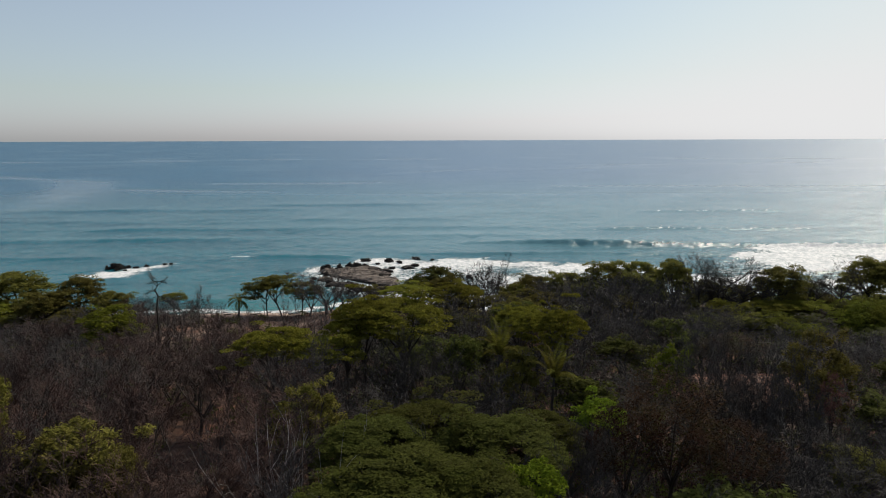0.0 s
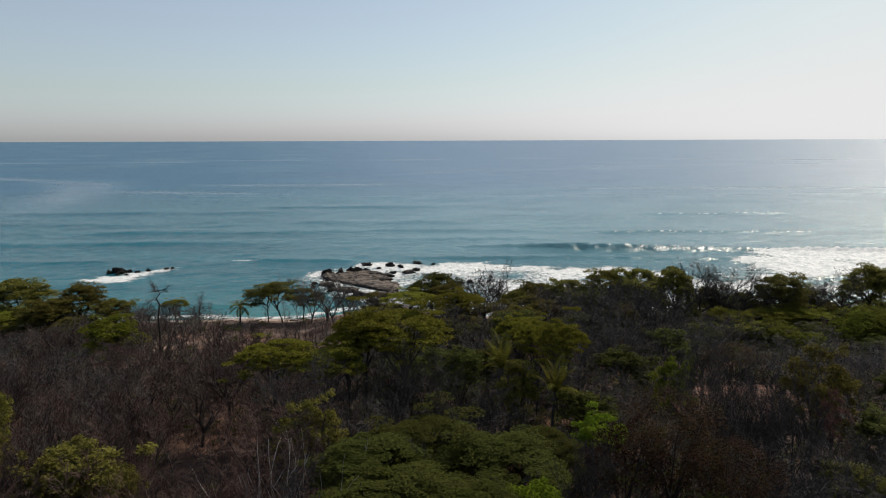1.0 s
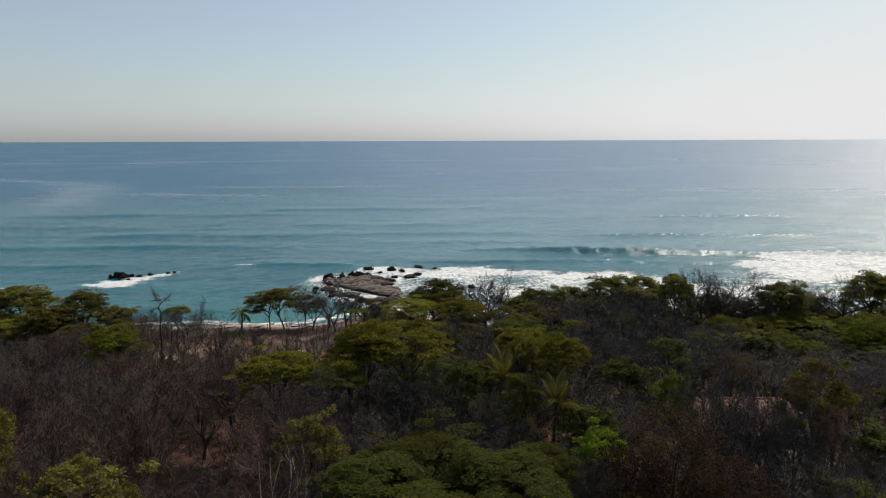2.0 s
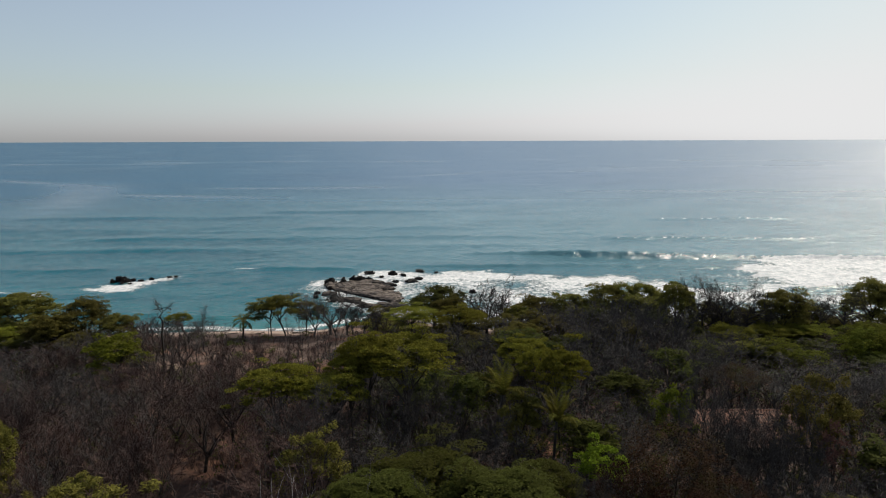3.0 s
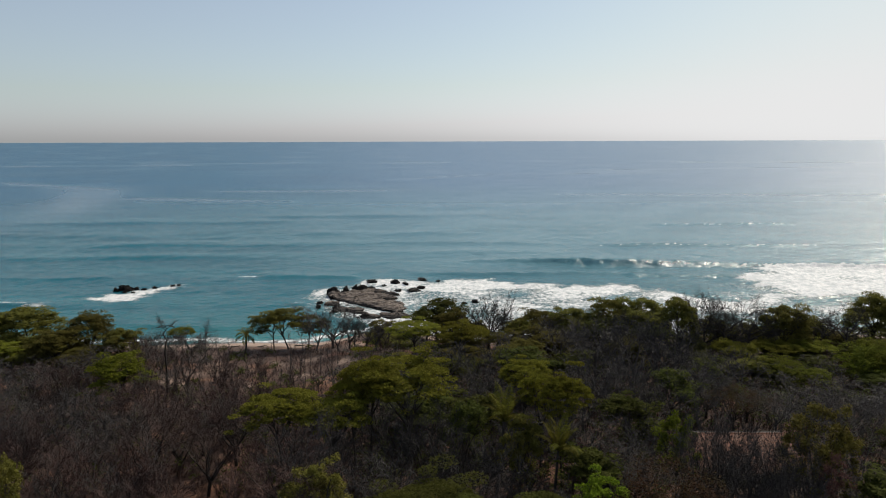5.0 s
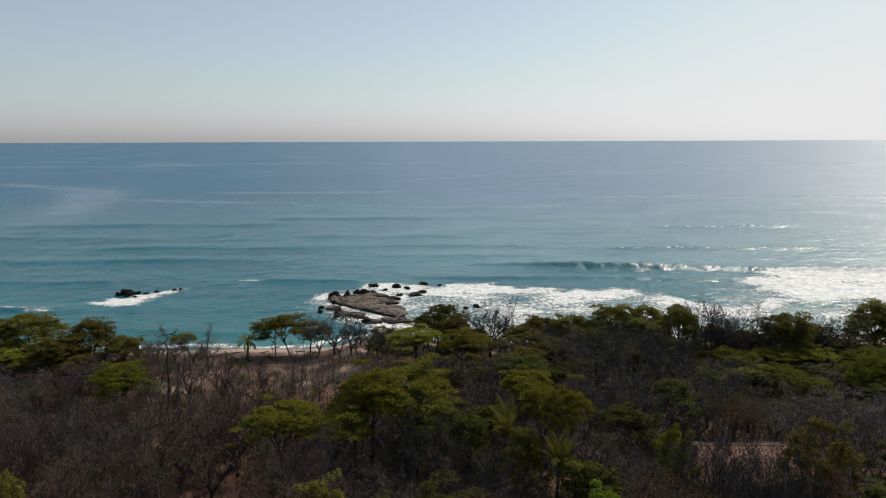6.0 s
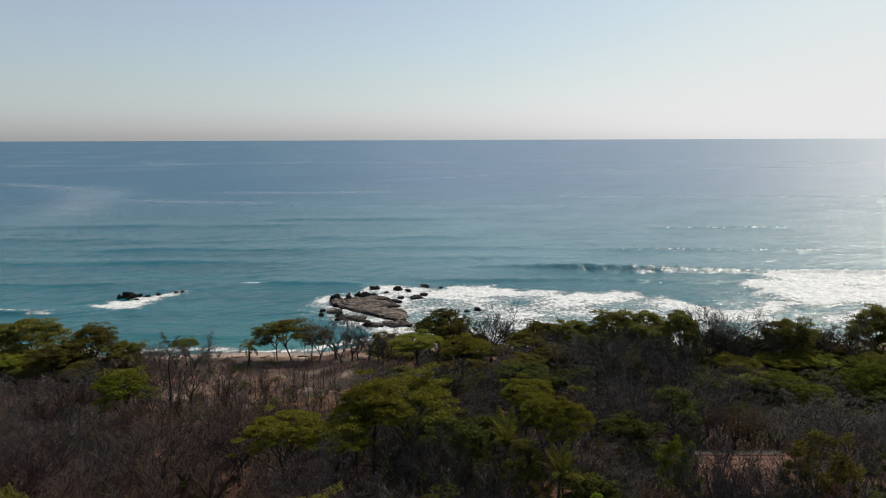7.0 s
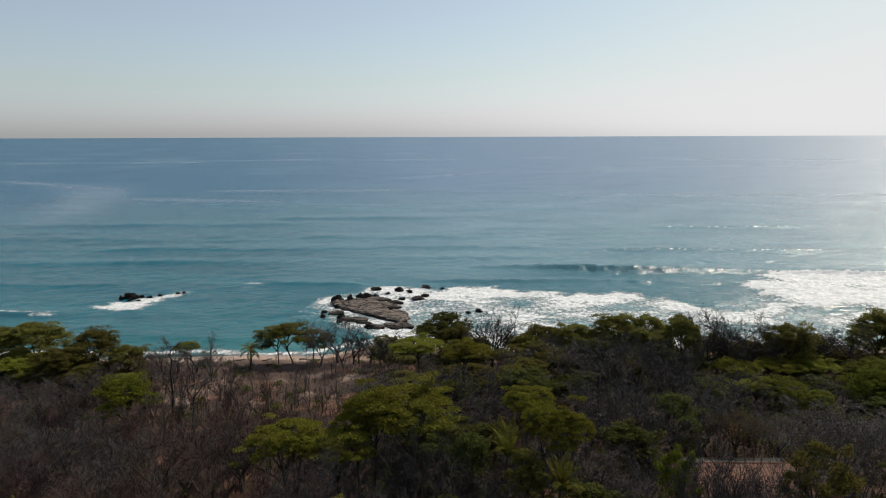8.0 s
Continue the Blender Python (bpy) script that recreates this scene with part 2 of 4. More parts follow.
def make_ground():
    ax = np.r_[np.linspace(-900, -160, 30), np.linspace(-155, 155, 190), np.linspace(160, 900, 30)]
    ay = np.r_[np.linspace(-700, 0, 25), np.linspace(5, 120, 60), np.linspace(121, 205, 105), np.linspace(210, 420, 22)]
    xs, ys = np.meshgrid(ax, ay)
    zs = ground_z(xs, ys)
    inland = shore_y(xs) - ys
    wob = 2.5 * np.sin(xs * 0.23) + 2 * np.sin(xs * 0.61 + 2)
    sand = 1 - smooth(10, 15, inland + 0.7 * wob)
    path = np.exp(-((inland - 36 - 5 * np.sin(xs * 0.08)) / 3.5) ** 2) * smooth(-75, -60, xs) * (1 - smooth(-22, -5, xs))
    path2 = np.exp(-((inland - 49 - 3 * np.sin(xs * 0.11)) / 3.6) ** 2) * smooth(-65, -50, xs) * (1 - smooth(-25, -10, xs))
    patch = smooth(-0.1, 0.7, np.sin(xs * 0.31 + 1.1 * np.sin(ys * 0.4)) * np.sin(ys * 0.37 + xs * 0.13) + 0.35 * np.sin(xs * 0.9 + ys * 0.7))
    sand = np.clip(sand + patch * (0.85 * path + 0.9 * path2), 0, 1)
    wet = 1 - smooth(1.5, 6, inland + 0.4 * wob)
    return sheet("ground", xs, ys, zs, GROUND, {"sand": sand, "wet": wet}, "Pale pink beach sand behind red-brown leaf litter on sloping forest ground", "ground")


def make_sea():
    ay = [150.0]
    while ay[-1] < 4990:
        ay.append(ay[-1] + max(0.95, 0.0042 * (ay[-1] - 150) + 0.0000022 * ay[-1] ** 2))
    ay = np.array(ay)
    u = np.r_[np.linspace(-1, -0.02, 115), np.linspace(0, 0.72, 165), np.linspace(0.74, 1, 22)]
    ys, us = np.meshgrid(ay, u, indexing="ij")
    xs = us * (ys * 0.74 + 60)
    # far water curves up to where the true horizon stands
    zs = 32.0 * np.clip((ys - 900) / 4090, 0, 1) ** 2

    def crest(x0, x1, y0, y1, height, back, front, bow=0.0):
        """A swell from x0 to x1 whose crest runs from y0 to y1, steeper towards the shore."""
        k = (xs - x0) / (x1 - x0)
        d = ys - (y0 + (y1 - y0) * k + bow * np.sin(3.1 * k) + 1.2 * np.sin(xs * 0.07 + y0))
        ends = smooth(-0.05, 0.18, k) * (1 - smooth(0.82, 1.05, k)) * (0.72 + 0.28 * np.sin(xs * 0.045 + 1.7 * y0) * np.sin(xs * 0.021 + y0))
        return ends * height * np.where(d > 0, np.exp(-(d / back) ** 2), np.exp(-(d / front) ** 2)), d, ends

    rng = np.random.default_rng(3)

    def ripple(length, n=14):
        """A smooth uneven field of about unit height, with features of that length."""
        out = np.zeros_like(xs)
        for _ in range(n):
            a, k, ph = rng.uniform(0, 6.28), 6.28 / length * rng.uniform(0.6, 1.6), rng.uniform(0, 6.28)
            out += np.sin(k * (0.85 * xs * np.cos(a) + ys * np.sin(a)) + ph)
        return out / math.sqrt(n / 2)

    ragged = 2.6 * ripple(26) + 1.5 * ripple(9)
    foam_and_glint = np.zeros_like(xs)
    speck = rng.normal(0, 1, xs.shape)
    for x0, x1, y0, y1, height, back, front in (
            (5, 300, 295, 262, 2.4, 8, 2.8), (70, 190, 339, 337, 1.05, 9, 3.4), (118, 220, 422, 420, 1.0, 11, 4.2),
            (-40, 60, 352, 345, 0.6, 12, 5), (-190, -30, 338, 345, 1.0, 12, 5), (-90, 10, 385, 380, 0.9, 14, 6), (-330, -60, 300, 306, 0.9, 10, 4.5), (-140, 40, 470, 474, 1.0, 14, 7), (-60, 60, 320, 316, 0.7, 9, 4), (-420, -150, 380, 372, 1.0, 14, 6),
            (-260, -120, 262, 256, 1.2, 9, 3.5), (-75, -35, 262, 258, 1.1, 8, 3), (-220, -120, 222, 214, 1.3, 6, 2.4),
            (-110, -50, 190, 188, 0.6, 5, 3), (-20, 130, 268, 262, 0.8, 6, 2.5), (-300, -60, 430, 440, 0.9, 14, 7),
            (150, 420, 520, 500, 0.7, 18, 12), (-200, 120, 520, 540, 0.5, 18, 12)):
        z, d, ends = crest(x0, x1, y0, y1, height, back, front)
        zs = zs + z
        if x0 >= 5 and y0 > 290 and y0 < 500:
            # broken white beads painted along the lip for its sun glints
            foam_and_glint += 0.85 * (speck > 0.75) * smooth(0.15, 0.4, ends) * np.exp(-((d + 1.2) / 1.1) ** 2) * smooth(60, 110, xs)
        zs = zs + (0.1 if x0 >= 5 else 0.03) * height * speck * ends * np.exp(-(d / 5) ** 2)
    shore = shore_y(xs)
    near = ys - shore
    zs = zs + 0.06 * np.sin(ys * 0.33 + 1.5 * np.sin(xs * 0.02)) * smooth(5, 40, near) * (1 - smooth(350, 600, ys))
    zs = zs + (0.06 * ripple(10) + 0.035 * ripple(5.5)) * smooth(5, 40, near) * (1 - smooth(280, 520, ys)) + 0.05 * ripple(24, 20) * smooth(40, 120, near) * (1 - smooth(500, 900, ys))
    # the run-up on the beach
    foam_and_glint += 0.9 * np.exp(-((near - 2.0 - 1.0 * np.sin(xs * 0.13) - 0.4 * ragged) / 1.9) ** 2)
    # white water round and beyond the rock shelf
    far_edge = np.interp(xs, (-62, -50, -47, -30, -4, 22, 42, 64, 78, 92, 300), (208, 226, 240, 256, 254, 255, 247, 245, 233, 223, 221)) + 1.5 * np.sin(xs * 0.19) + 1.2 * np.sin(xs * 0.41 + 1)
    left_edge = np.interp(ys, (190, 200, 212, 225, 240, 256), (-24, -35, -45, -51, -48, -33)) + 0.7 * ragged
    band = smooth(-4, 9, xs - left_edge) * (1 - smooth(-7, 3, ys - far_edge - 0.8 * ragged))
    strength = np.interp(xs, (-62, -40, 0, 60, 110, 300), (0.62, 0.80, 0.85, 0.78, 0.55, 0.52)) + 0.14 * ripple(24)
    foam_and_glint += band * strength * (0.66 + 0.5 * smooth(-22, -7, ys - far_edge))
    # the broken wave, with a thin wash in front of its end
    front = 225 + 2.0 * np.sin(xs * 0.11) + 0.8 * ragged
    edge = np.interp(ys, (210, 230, 248, 272, 290), (101, 107, 113, 124, 133)) + 1.1 * ragged
    lip = 295 - 33 * (xs - 5) / 295
    broken = smooth(-5, 7, xs - edge) * smooth(-3, 3, ys - front) * (1 - smooth(-3, 1, ys - lip))
    foam_and_glint += (1.0 + 0.08 * ripple(20)) * broken
    foam_and_glint += 0.34 * smooth(-26, 0, xs - edge) * (1 - smooth(0, 8, xs - edge)) * smooth(214, 224, ys) * (1 - smooth(236, 256, ys))
    zs += 0.7 * broken + (0.18 * np.sin(xs * 0.9 + ragged) * np.sin(ys * 0.8) + 0.12 * ripple(5)) * np.clip(foam_and_glint, 0, 1)
    # wash round the outer reef
    k = np.clip((ys - 224) / 24, 0, 1)
    d = np.hypot((xs - (-114.3 + 14.8 * k)) / (6.3 - 3.5 * k), np.where(ys < 224, (ys - 224) / 3, np.where(ys > 248, (ys - 248) / 2, 0)))
    foam_and_glint += 0.85 * np.exp(-np.clip(d + 0.22 * ragged, 0, 9) ** 2.4)
    # small whitecaps on two swells
    for cx, cy, w in ((-150, 216, 14), (-78, 262, 4), (-132, 213, 4)):
        foam_and_glint += 0.7 * np.exp(-((xs - cx) / w) ** 2 - ((ys - cy) / 1.0) ** 2)
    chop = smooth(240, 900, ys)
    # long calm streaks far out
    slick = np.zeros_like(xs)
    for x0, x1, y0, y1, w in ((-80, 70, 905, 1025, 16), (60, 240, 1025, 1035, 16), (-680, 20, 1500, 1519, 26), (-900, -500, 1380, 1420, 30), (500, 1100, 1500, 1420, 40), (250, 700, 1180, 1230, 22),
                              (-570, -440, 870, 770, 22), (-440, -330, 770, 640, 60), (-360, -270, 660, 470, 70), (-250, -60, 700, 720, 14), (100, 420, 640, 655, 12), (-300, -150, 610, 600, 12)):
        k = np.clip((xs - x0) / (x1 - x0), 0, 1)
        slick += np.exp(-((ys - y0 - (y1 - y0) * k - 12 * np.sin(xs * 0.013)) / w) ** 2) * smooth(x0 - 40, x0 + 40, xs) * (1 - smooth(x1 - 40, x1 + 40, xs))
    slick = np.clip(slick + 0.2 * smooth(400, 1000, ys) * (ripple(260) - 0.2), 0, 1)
    shallow = 1 - smooth(250, 850, ys + 35 * np.sin(xs * 0.011) + 0.25 * np.abs(xs + 30))
    # sheen of sun and sky put into the colour, growing towards the right
    sun_sheen = 0.85 * smooth(-0.38, 0.08, xs / ys) * smooth(235, 300, ys) * (0.85 + 0.15 * np.clip(ripple(60), -1, 1))
    return sheet("sea", xs, ys, zs, SEA, {"foam_and_glint": np.clip(foam_and_glint, 0, 1.15), "shallow": shallow, "bank": np.exp(-np.clip(near, 0, 400) / 22.0), "chop": chop, "sun_sheen": sun_sheen, "slick": slick}, "Blue ocean turning turquoise inshore with white surf and low swells", "sea")


make_ground()
make_sea()


# ---- rocks ----
def make_rock(name, x, y, length, width, height, turn, material, seed, label, flat=False):
    """A weathered rock whose top is broken into layers; it reaches below the water."""
    bm = bmesh.new()
    bmesh.ops.create_icosphere(bm, subdivisions=4, radius=1)
    off = Vector((seed * 7.3, seed * 3.1, seed))
    for v in bm.verts:
        p = v.co.copy()
        n1 = noise.noise(p * 1.3 + off)
        n2 = noise.fractal(Vector((p.x * 3.2, p.y * 5.5, p.z * 3)) + off, 0.7, 2.1, 5)
        out = 1 + 0.34 * n1 + (0.2 if flat else 0.26) * n2
        px, py, pz = p.x * out, p.y * out, p.z
        if flat:
            pz = max(-1.0, min(pz, 0.55 + 0.2 * n1)) + 0.22 * n2
            pz += 0.35 * py
            pz = 0.82 * pz + 0.18 * (math.floor(pz * 4) / 4)
        else:
            pz = pz * (1 + 0.5 * n1) + 0.5 * n2
            pz = 0.55 * pz + 0.45 * math.floor(pz * 3 + 0.5) / 3
        v.co = (px * length / 2, py * width / 2, pz * height)
    me = bpy.data.meshes.new(name)
    bm.to_mesh(me)
    bm.free()
    me.materials.append(material)
    ob = new(name, me)
    ob.matrix_world = pose(x, y, 0.1, 0, 0, turn)
    return tagged(ob, label, "rock", "shore rocks")


SLABS = (  # x, y, length, width, height, turn
    (-34, 223.5, 17, 7.0, 1.9, -36), (-26, 217, 18, 8.0, 1.8, -37), (-21, 212.5, 16, 6.5, 1.5, -40), (-27.5, 224, 13, 6.0, 1.6, -32), (-18.5, 208, 12, 4.2, 1.4, -44), (-33, 219.5, 12, 3.4, 1.2, -33), (-24.5, 212.5, 13, 3.6, 1.3, -40),
    (-30, 229, 11, 4.2, 1.5, -20), (-23, 225, 12, 4.0, 1.4, -34), (-17.5, 215, 9, 3.6, 1.2, -48), (-26, 233.5, 9, 3.4, 1.2, -10), (-20, 230, 6, 2.6, 0.9, -28),
    (-31, 207.5, 9.5, 3.2, 0.9, -14), (-23.5, 199.5, 6.5, 3, 0.9, -20), (-18, 200.5, 8, 3.6, 0.9, -30), (-38, 215.5, 5, 3, 1.0, 10), (-14.5, 201, 7, 3.4, 1.0, -50), (-27, 204, 5, 2, 0.7, -24))
for i, (x, y, l, w, h, a) in enumerate(SLABS):
    make_rock("rock_slab", x, y, l, w, h, a, ROCK, i + 1, "Flat tilted slab of layered brown rock in white surf", True)
BOULDERS = (
    (-42.1, 217, 2.2, 2.5, 0.7), (-28.8, 250, 4.6, 4.5, 1.1), (-20, 248.5, 3.5, 4.5, 1.3), (-10.1, 255, 6.2, 3.5, 0.7), (-12.2, 236, 5, 6, 0.8),
    (-10, 240.5, 3.4, 3, 0.7), (-16, 246.5, 1.6, 4, 0.8), (-40.8, 236, 3.6, 3.8, 1.4), (-23.7, 244, 1.8, 2.2, 0.5), (-18, 235.5, 2.8, 3, 0.6),
    (-36.5, 229, 4, 3.5, 1.5), (-31, 237, 6, 3.5, 1.6), (-4, 252, 2, 2, 0.5), (8.5, 218, 3.2, 2.4, 1.0), (5, 216, 2, 1.6, 0.8), (-115.6, 236.8, 4.2, 3.4, 2.0), (-113.3, 236.0, 3.4, 2.8, 1.5), (-117.8, 235.4, 2.8, 2.2, 1.2), (-114.0, 234.0, 2.4, 1.8, 0.9), (-111.4, 237.6, 2.2, 2.0, 1.0),
    (-108.6, 237.2, 2.2, 1.8, 0.8), (-105.9, 239.8, 1.8, 2.4, 0.9), (-101.0, 243.6, 2.6, 2.0, 0.7), (-99.2, 245, 1.6, 1.4, 0.6), (-110.5, 232.6, 1.8, 1.4, 0.5),
    (-41.0, 231.5, 3.2, 2.4, 1.7), (-38.4, 230.0, 2.6, 2.2, 1.5), (-36.2, 235.0, 3.6, 2.6, 1.7), (-33.0, 236.2, 3.4, 2.4, 1.9), (-30.6, 238.0, 2.8, 2.2, 1.6), (-27.6, 236.4, 3.2, 2.4, 1.4),
    (-39.0, 223.6, 2.2, 1.8, 1.2), (-41.6, 212.0, 3.2, 2.2, 0.9), (-35.4, 210.6, 4.2, 2.4, 0.9), (-25.2, 200.0, 3.4, 2.2, 1.0), (-35.2, 206.4, 3.0, 2.0, 0.8), (-20.6, 221.0, 2.6, 2.0, 1.0))
for i, (x, y, l, w, h) in enumerate(BOULDERS):
    make_rock("boulder", x, y, l * 0.85, w * 0.75, h * 0.85, i * 37, ROCK_WET, i + 20, "Wet black boulder washed by white surf")


# ---- trees ----
def tubes(paths, sides):
    """Tapered tubes along paths of (point, radius); a last radius of 0 makes a tip."""
    verts, faces = [], []
    for path in paths:
        ring = None
        for i, (p, r) in enumerate(path):
            way = path[min(i + 1, len(path) - 1)][0] - path[max(i - 1, 0)][0]
            side = way.cross(Vector((0.31, 0.87, 0.38))).normalized()
            other = way.cross(side).normalized()
            start = len(verts)
            if r <= 0:
                verts.append(tuple(p))
                faces += [(ring + k, ring + (k + 1) % sides, start) for k in range(sides)]
            else:
                for k in range(sides):
                    a = 6.2832 * k / sides
                    verts.append(tuple(p + side * (r * math.cos(a)) + other * (r * math.sin(a))))
                if ring is not None:
                    faces += [(ring + k, ring + (k + 1) % sides, start + (k + 1) % sides, start + k) for k in range(sides)]
                ring = start
    return verts, faces


def shoot(rng, p, way, length, r, steps, wander, lift, tip=0.3):
    """A wandering path from p, with its radius."""
    path = [(p.copy(), r)]
    way = way.normalized()
    for i in range(steps):
        way = (way + Vector((rng.gauss(0, wander), rng.gauss(0, wander), rng.gauss(0, wander) + lift))).normalized()
        p = p + way * (length / steps)
        path.append((p, r * (1 - (1 - tip) * (i + 1) / steps)))
    return path


def along(path, k):
    """The point, direction and radius at the part k of a path."""
    f = min(k, 0.999) * (len(path) - 1)
    i = int(f)
    (a, ra), (b, rb) = path[i], path[i + 1]
    return a.lerp(b, f - i), (b - a).normalized(), ra + (rb - ra) * (f - i)


def sideways(rng, way, degrees):
    """A direction that leaves way by about that angle."""
    while True:
        v = Vector((rng.gauss(0, 1), rng.gauss(0, 1), rng.gauss(0, 1)))
        v = v - way * v.dot(way)
        if v.length > 0.2:
            break
    a = radians(degrees)
    return way * math.cos(a) + v.normalized() * math.sin(a)


def leaves(rng, spots, count, size, upright=0.4, long=1.7, sag=0.25):
    """Pointed leaves round spots of (centre, radius, thickness)."""
    verts, faces = [], []
    for centre, radius, thick in spots:
        for _ in range(count):
            a, d = rng.uniform(0, 6.2832), radius * math.sqrt(rng.random())
            p = centre + Vector((d * math.cos(a), d * math.sin(a), thick * rng.gauss(0, 0.5) - sag * d * d / max(radius, 0.1)))
            n = Vector((rng.gauss(0, upright), rng.gauss(0, upright), 1.1)).normalized()
            u = sideways(rng, n, 90)
            v = n.cross(u)
            s = size * rng.uniform(0.6, 1.3)
            k = len(verts)
            verts += [tuple(p - u * s * 0.4 * long + v * s * 0.45), tuple(p - u * s * 0.4 * long - v * s * 0.45), tuple(p + u * s * 0.6 * long)]
            faces.append((k, k + 1, k + 2))
    return verts, faces


def joined(*sets):
    verts, faces = [], []
    for v, f in sets:
        k = len(verts)
        verts += v
        faces += [tuple(i + k for i in q) for q in f]
    return verts, faces


def rooted(name, label, category="tree", group=""):
    return tagged(new(name), label, category, group)


def bare_tree(rng, name, label, twig_material, stems=4, height=10.0, width=8.0, fine=6, lift=0.06, upright=44, thick=1.0, group="bare trees", bole=0.3, rise=(0.9, 1.6)):
    """A leafless tree: trunk, limbs and branches in one mesh, the fine twigs in another."""
    root = rooted(name, label, group=group)
    trunk = shoot(rng, Vector((0, 0, -0.3)), Vector((0, 0, 1)), height * bole, 0.17 * thick, 4, 0.06, 0.05, 0.8)
    limbs, boughs, sticks, twigs = [], [], [], []
    for i in range(stems):
        p, d, r = along(trunk, rng.uniform(0.55, 1.0))
        a = 6.2832 * (i + rng.random() * 0.7) / stems
        way = Vector((math.cos(a) * width / 9, math.sin(a) * width / 9, rng.uniform(*rise)))
        limbs.append(shoot(rng, p, way, height * rng.uniform(0.45, 0.62), 0.10 * thick, 5, 0.10, lift))
    for path in limbs:
        for _ in range(6):
            p, d, r = along(path, rng.uniform(0.3, 1.0))
            boughs.append(shoot(rng, p, sideways(rng, d, rng.uniform(25, upright + 15)), height * rng.uniform(0.2, 0.33), r * 0.55, 4, 0.14, lift))
    for path in boughs + limbs:
        for _ in range(6 if fine > 3 else 5):
            p, d, r = along(path, rng.uniform(0.35, 1.0))
            sticks.append(shoot(rng, p, sideways(rng, d, rng.uniform(20, upright + 20)), height * rng.uniform(0.10, 0.19), max(0.016, r * 0.5), 2 if fine < 4 else 3, 0.24, lift, 0.4))
    for path in sticks + boughs:
        for _ in range(fine):
            p, d, r = along(path, rng.uniform(0.25, 1.0))
            way = sideways(rng, d, rng.uniform(20, upright + 35)) + Vector((0, 0, 0.1))
            twigs.append([(p, 0.018 * thick if fine > 3 else 0.036), (p + way * height * rng.uniform(0.045, 0.095), 0)])
    linked("trunk", *joined(tubes([trunk], 7), tubes(limbs, 5), tubes(boughs, 4)), BARK if twig_material is TWIG_GREY else BARK_DARK, root, soft=True)
    linked("crown", *joined(tubes(sticks, 3), tubes(twigs, 3)), twig_material, root)
    return root


def sapling(rng, name, label):
    """A slim bare tree: two or three stems that fork upwards, with few twigs."""
    root = rooted(name, label, group="bare trees")
    stems, boughs, sticks = [], [], []
    for i in range(rng.choice((1, 2, 3))):
        lean = Vector((rng.gauss(0, 0.13), rng.gauss(0, 0.13), 1))
        stems.append(shoot(rng, Vector((0.25 * i, 0.1 * i, -0.3)), lean, rng.uniform(8.2, 10), 0.085, 7, 0.08, 0.03, 0.25))
    for path in stems:
        for _ in range(9):
            p, d, r = along(path, rng.uniform(0.3, 0.97))
            boughs.append(shoot(rng, p, sideways(rng, d, rng.uniform(20, 42)), rng.uniform(1.4, 3.2), r * 0.55, 4, 0.12, 0.08))
    for path in boughs:
        for _ in range(7):
            p, d, r = along(path, rng.uniform(0.3, 1.0))
            sticks.append(shoot(rng, p, sideways(rng, d, rng.uniform(20, 45)), rng.uniform(0.5, 1.3), max(0.016, r * 0.5), 2, 0.18, 0.06, 0.3))
    linked("trunk", *joined(tubes(stems, 6), tubes(boughs, 4)), BARK, root, soft=True)
    linked("crown", *tubes(sticks, 3), TWIG_RED, root)
    return root


def leafy_tree(rng, name, label, kind, height=10.0, width=10.0, limbs_n=7, per=5, count=80, size=0.3, flat=0.45, pad=1.2, top=0.42, low=0.45, shell=5, slim=1.0, sag=0.25, group="green trees", bark=None, reach_up=0.68, tilt=0.4):
    """A leafy tree with spreading limbs and leaves in pads at the branch ends and over the dome of the crown, which begins at the height low."""
    root = rooted(name, label, group=group)
    trunk = shoot(rng, Vector((0, 0, -0.3)), Vector((rng.gauss(0, 0.08), rng.gauss(0, 0.08), 1)), height * top, 0.24 * slim, 5, 0.07, 0.05, 0.7)
    limbs, boughs, spots = [], [], []
    for i in range(limbs_n):
        p, d, r = along(trunk, rng.uniform(0.6, 1.0))
        a = 6.2832 * (i + rng.random() * 0.6) / limbs_n
        reach = width * 0.38 * rng.uniform(0.5, 1.05)
        goal = Vector((math.cos(a) * reach, math.sin(a) * reach, height * rng.uniform(reach_up, 0.9)))
        limbs.append(shoot(rng, p, goal - p, (goal - p).length, 0.12, 5, 0.10, 0.02))
    for path in limbs:
        for _ in range(per):
            p, d, r = along(path, rng.uniform(0.45, 1.0))
            way = sideways(rng, d, rng.uniform(30, 65)) + Vector((0, 0, 0.15))
            b = shoot(rng, p, way, width * rng.uniform(0.10, 0.2), max(0.03, r * 0.5), 3, 0.15, 0.05)
            boughs.append(b)
            spots.append((b[-1][0], pad * rng.uniform(0.6, 1.2), pad * flat * 0.5))
    lobes = [rng.uniform(0.78, 1.08) for _ in range(7)]
    for _ in range(limbs_n * shell):
        a, up = rng.uniform(0, 6.2832), math.asin(rng.random() ** 0.8)
        f = a / 6.2832 * 7
        lobe = lobes[int(f) % 7] * (1 - f % 1) + lobes[(int(f) + 1) % 7] * (f % 1)
        d = width * 0.46 * math.cos(up) * lobe
        h = height * (low + (0.96 - low) * math.sin(up) * (0.55 + 0.45 * lobe))
        spots.append((Vector((d * math.cos(a), d * math.sin(a), h)), pad * rng.uniform(0.5, 1.15), pad * flat * 0.5))
    linked("trunk", *joined(tubes([trunk], 8), tubes(limbs, 5), tubes(boughs, 4)), bark or BARK_DARK, root, soft=True)
    linked("crown", *leaves(rng, spots, count, size, tilt, sag=sag), LEAF[kind], root)
    return root


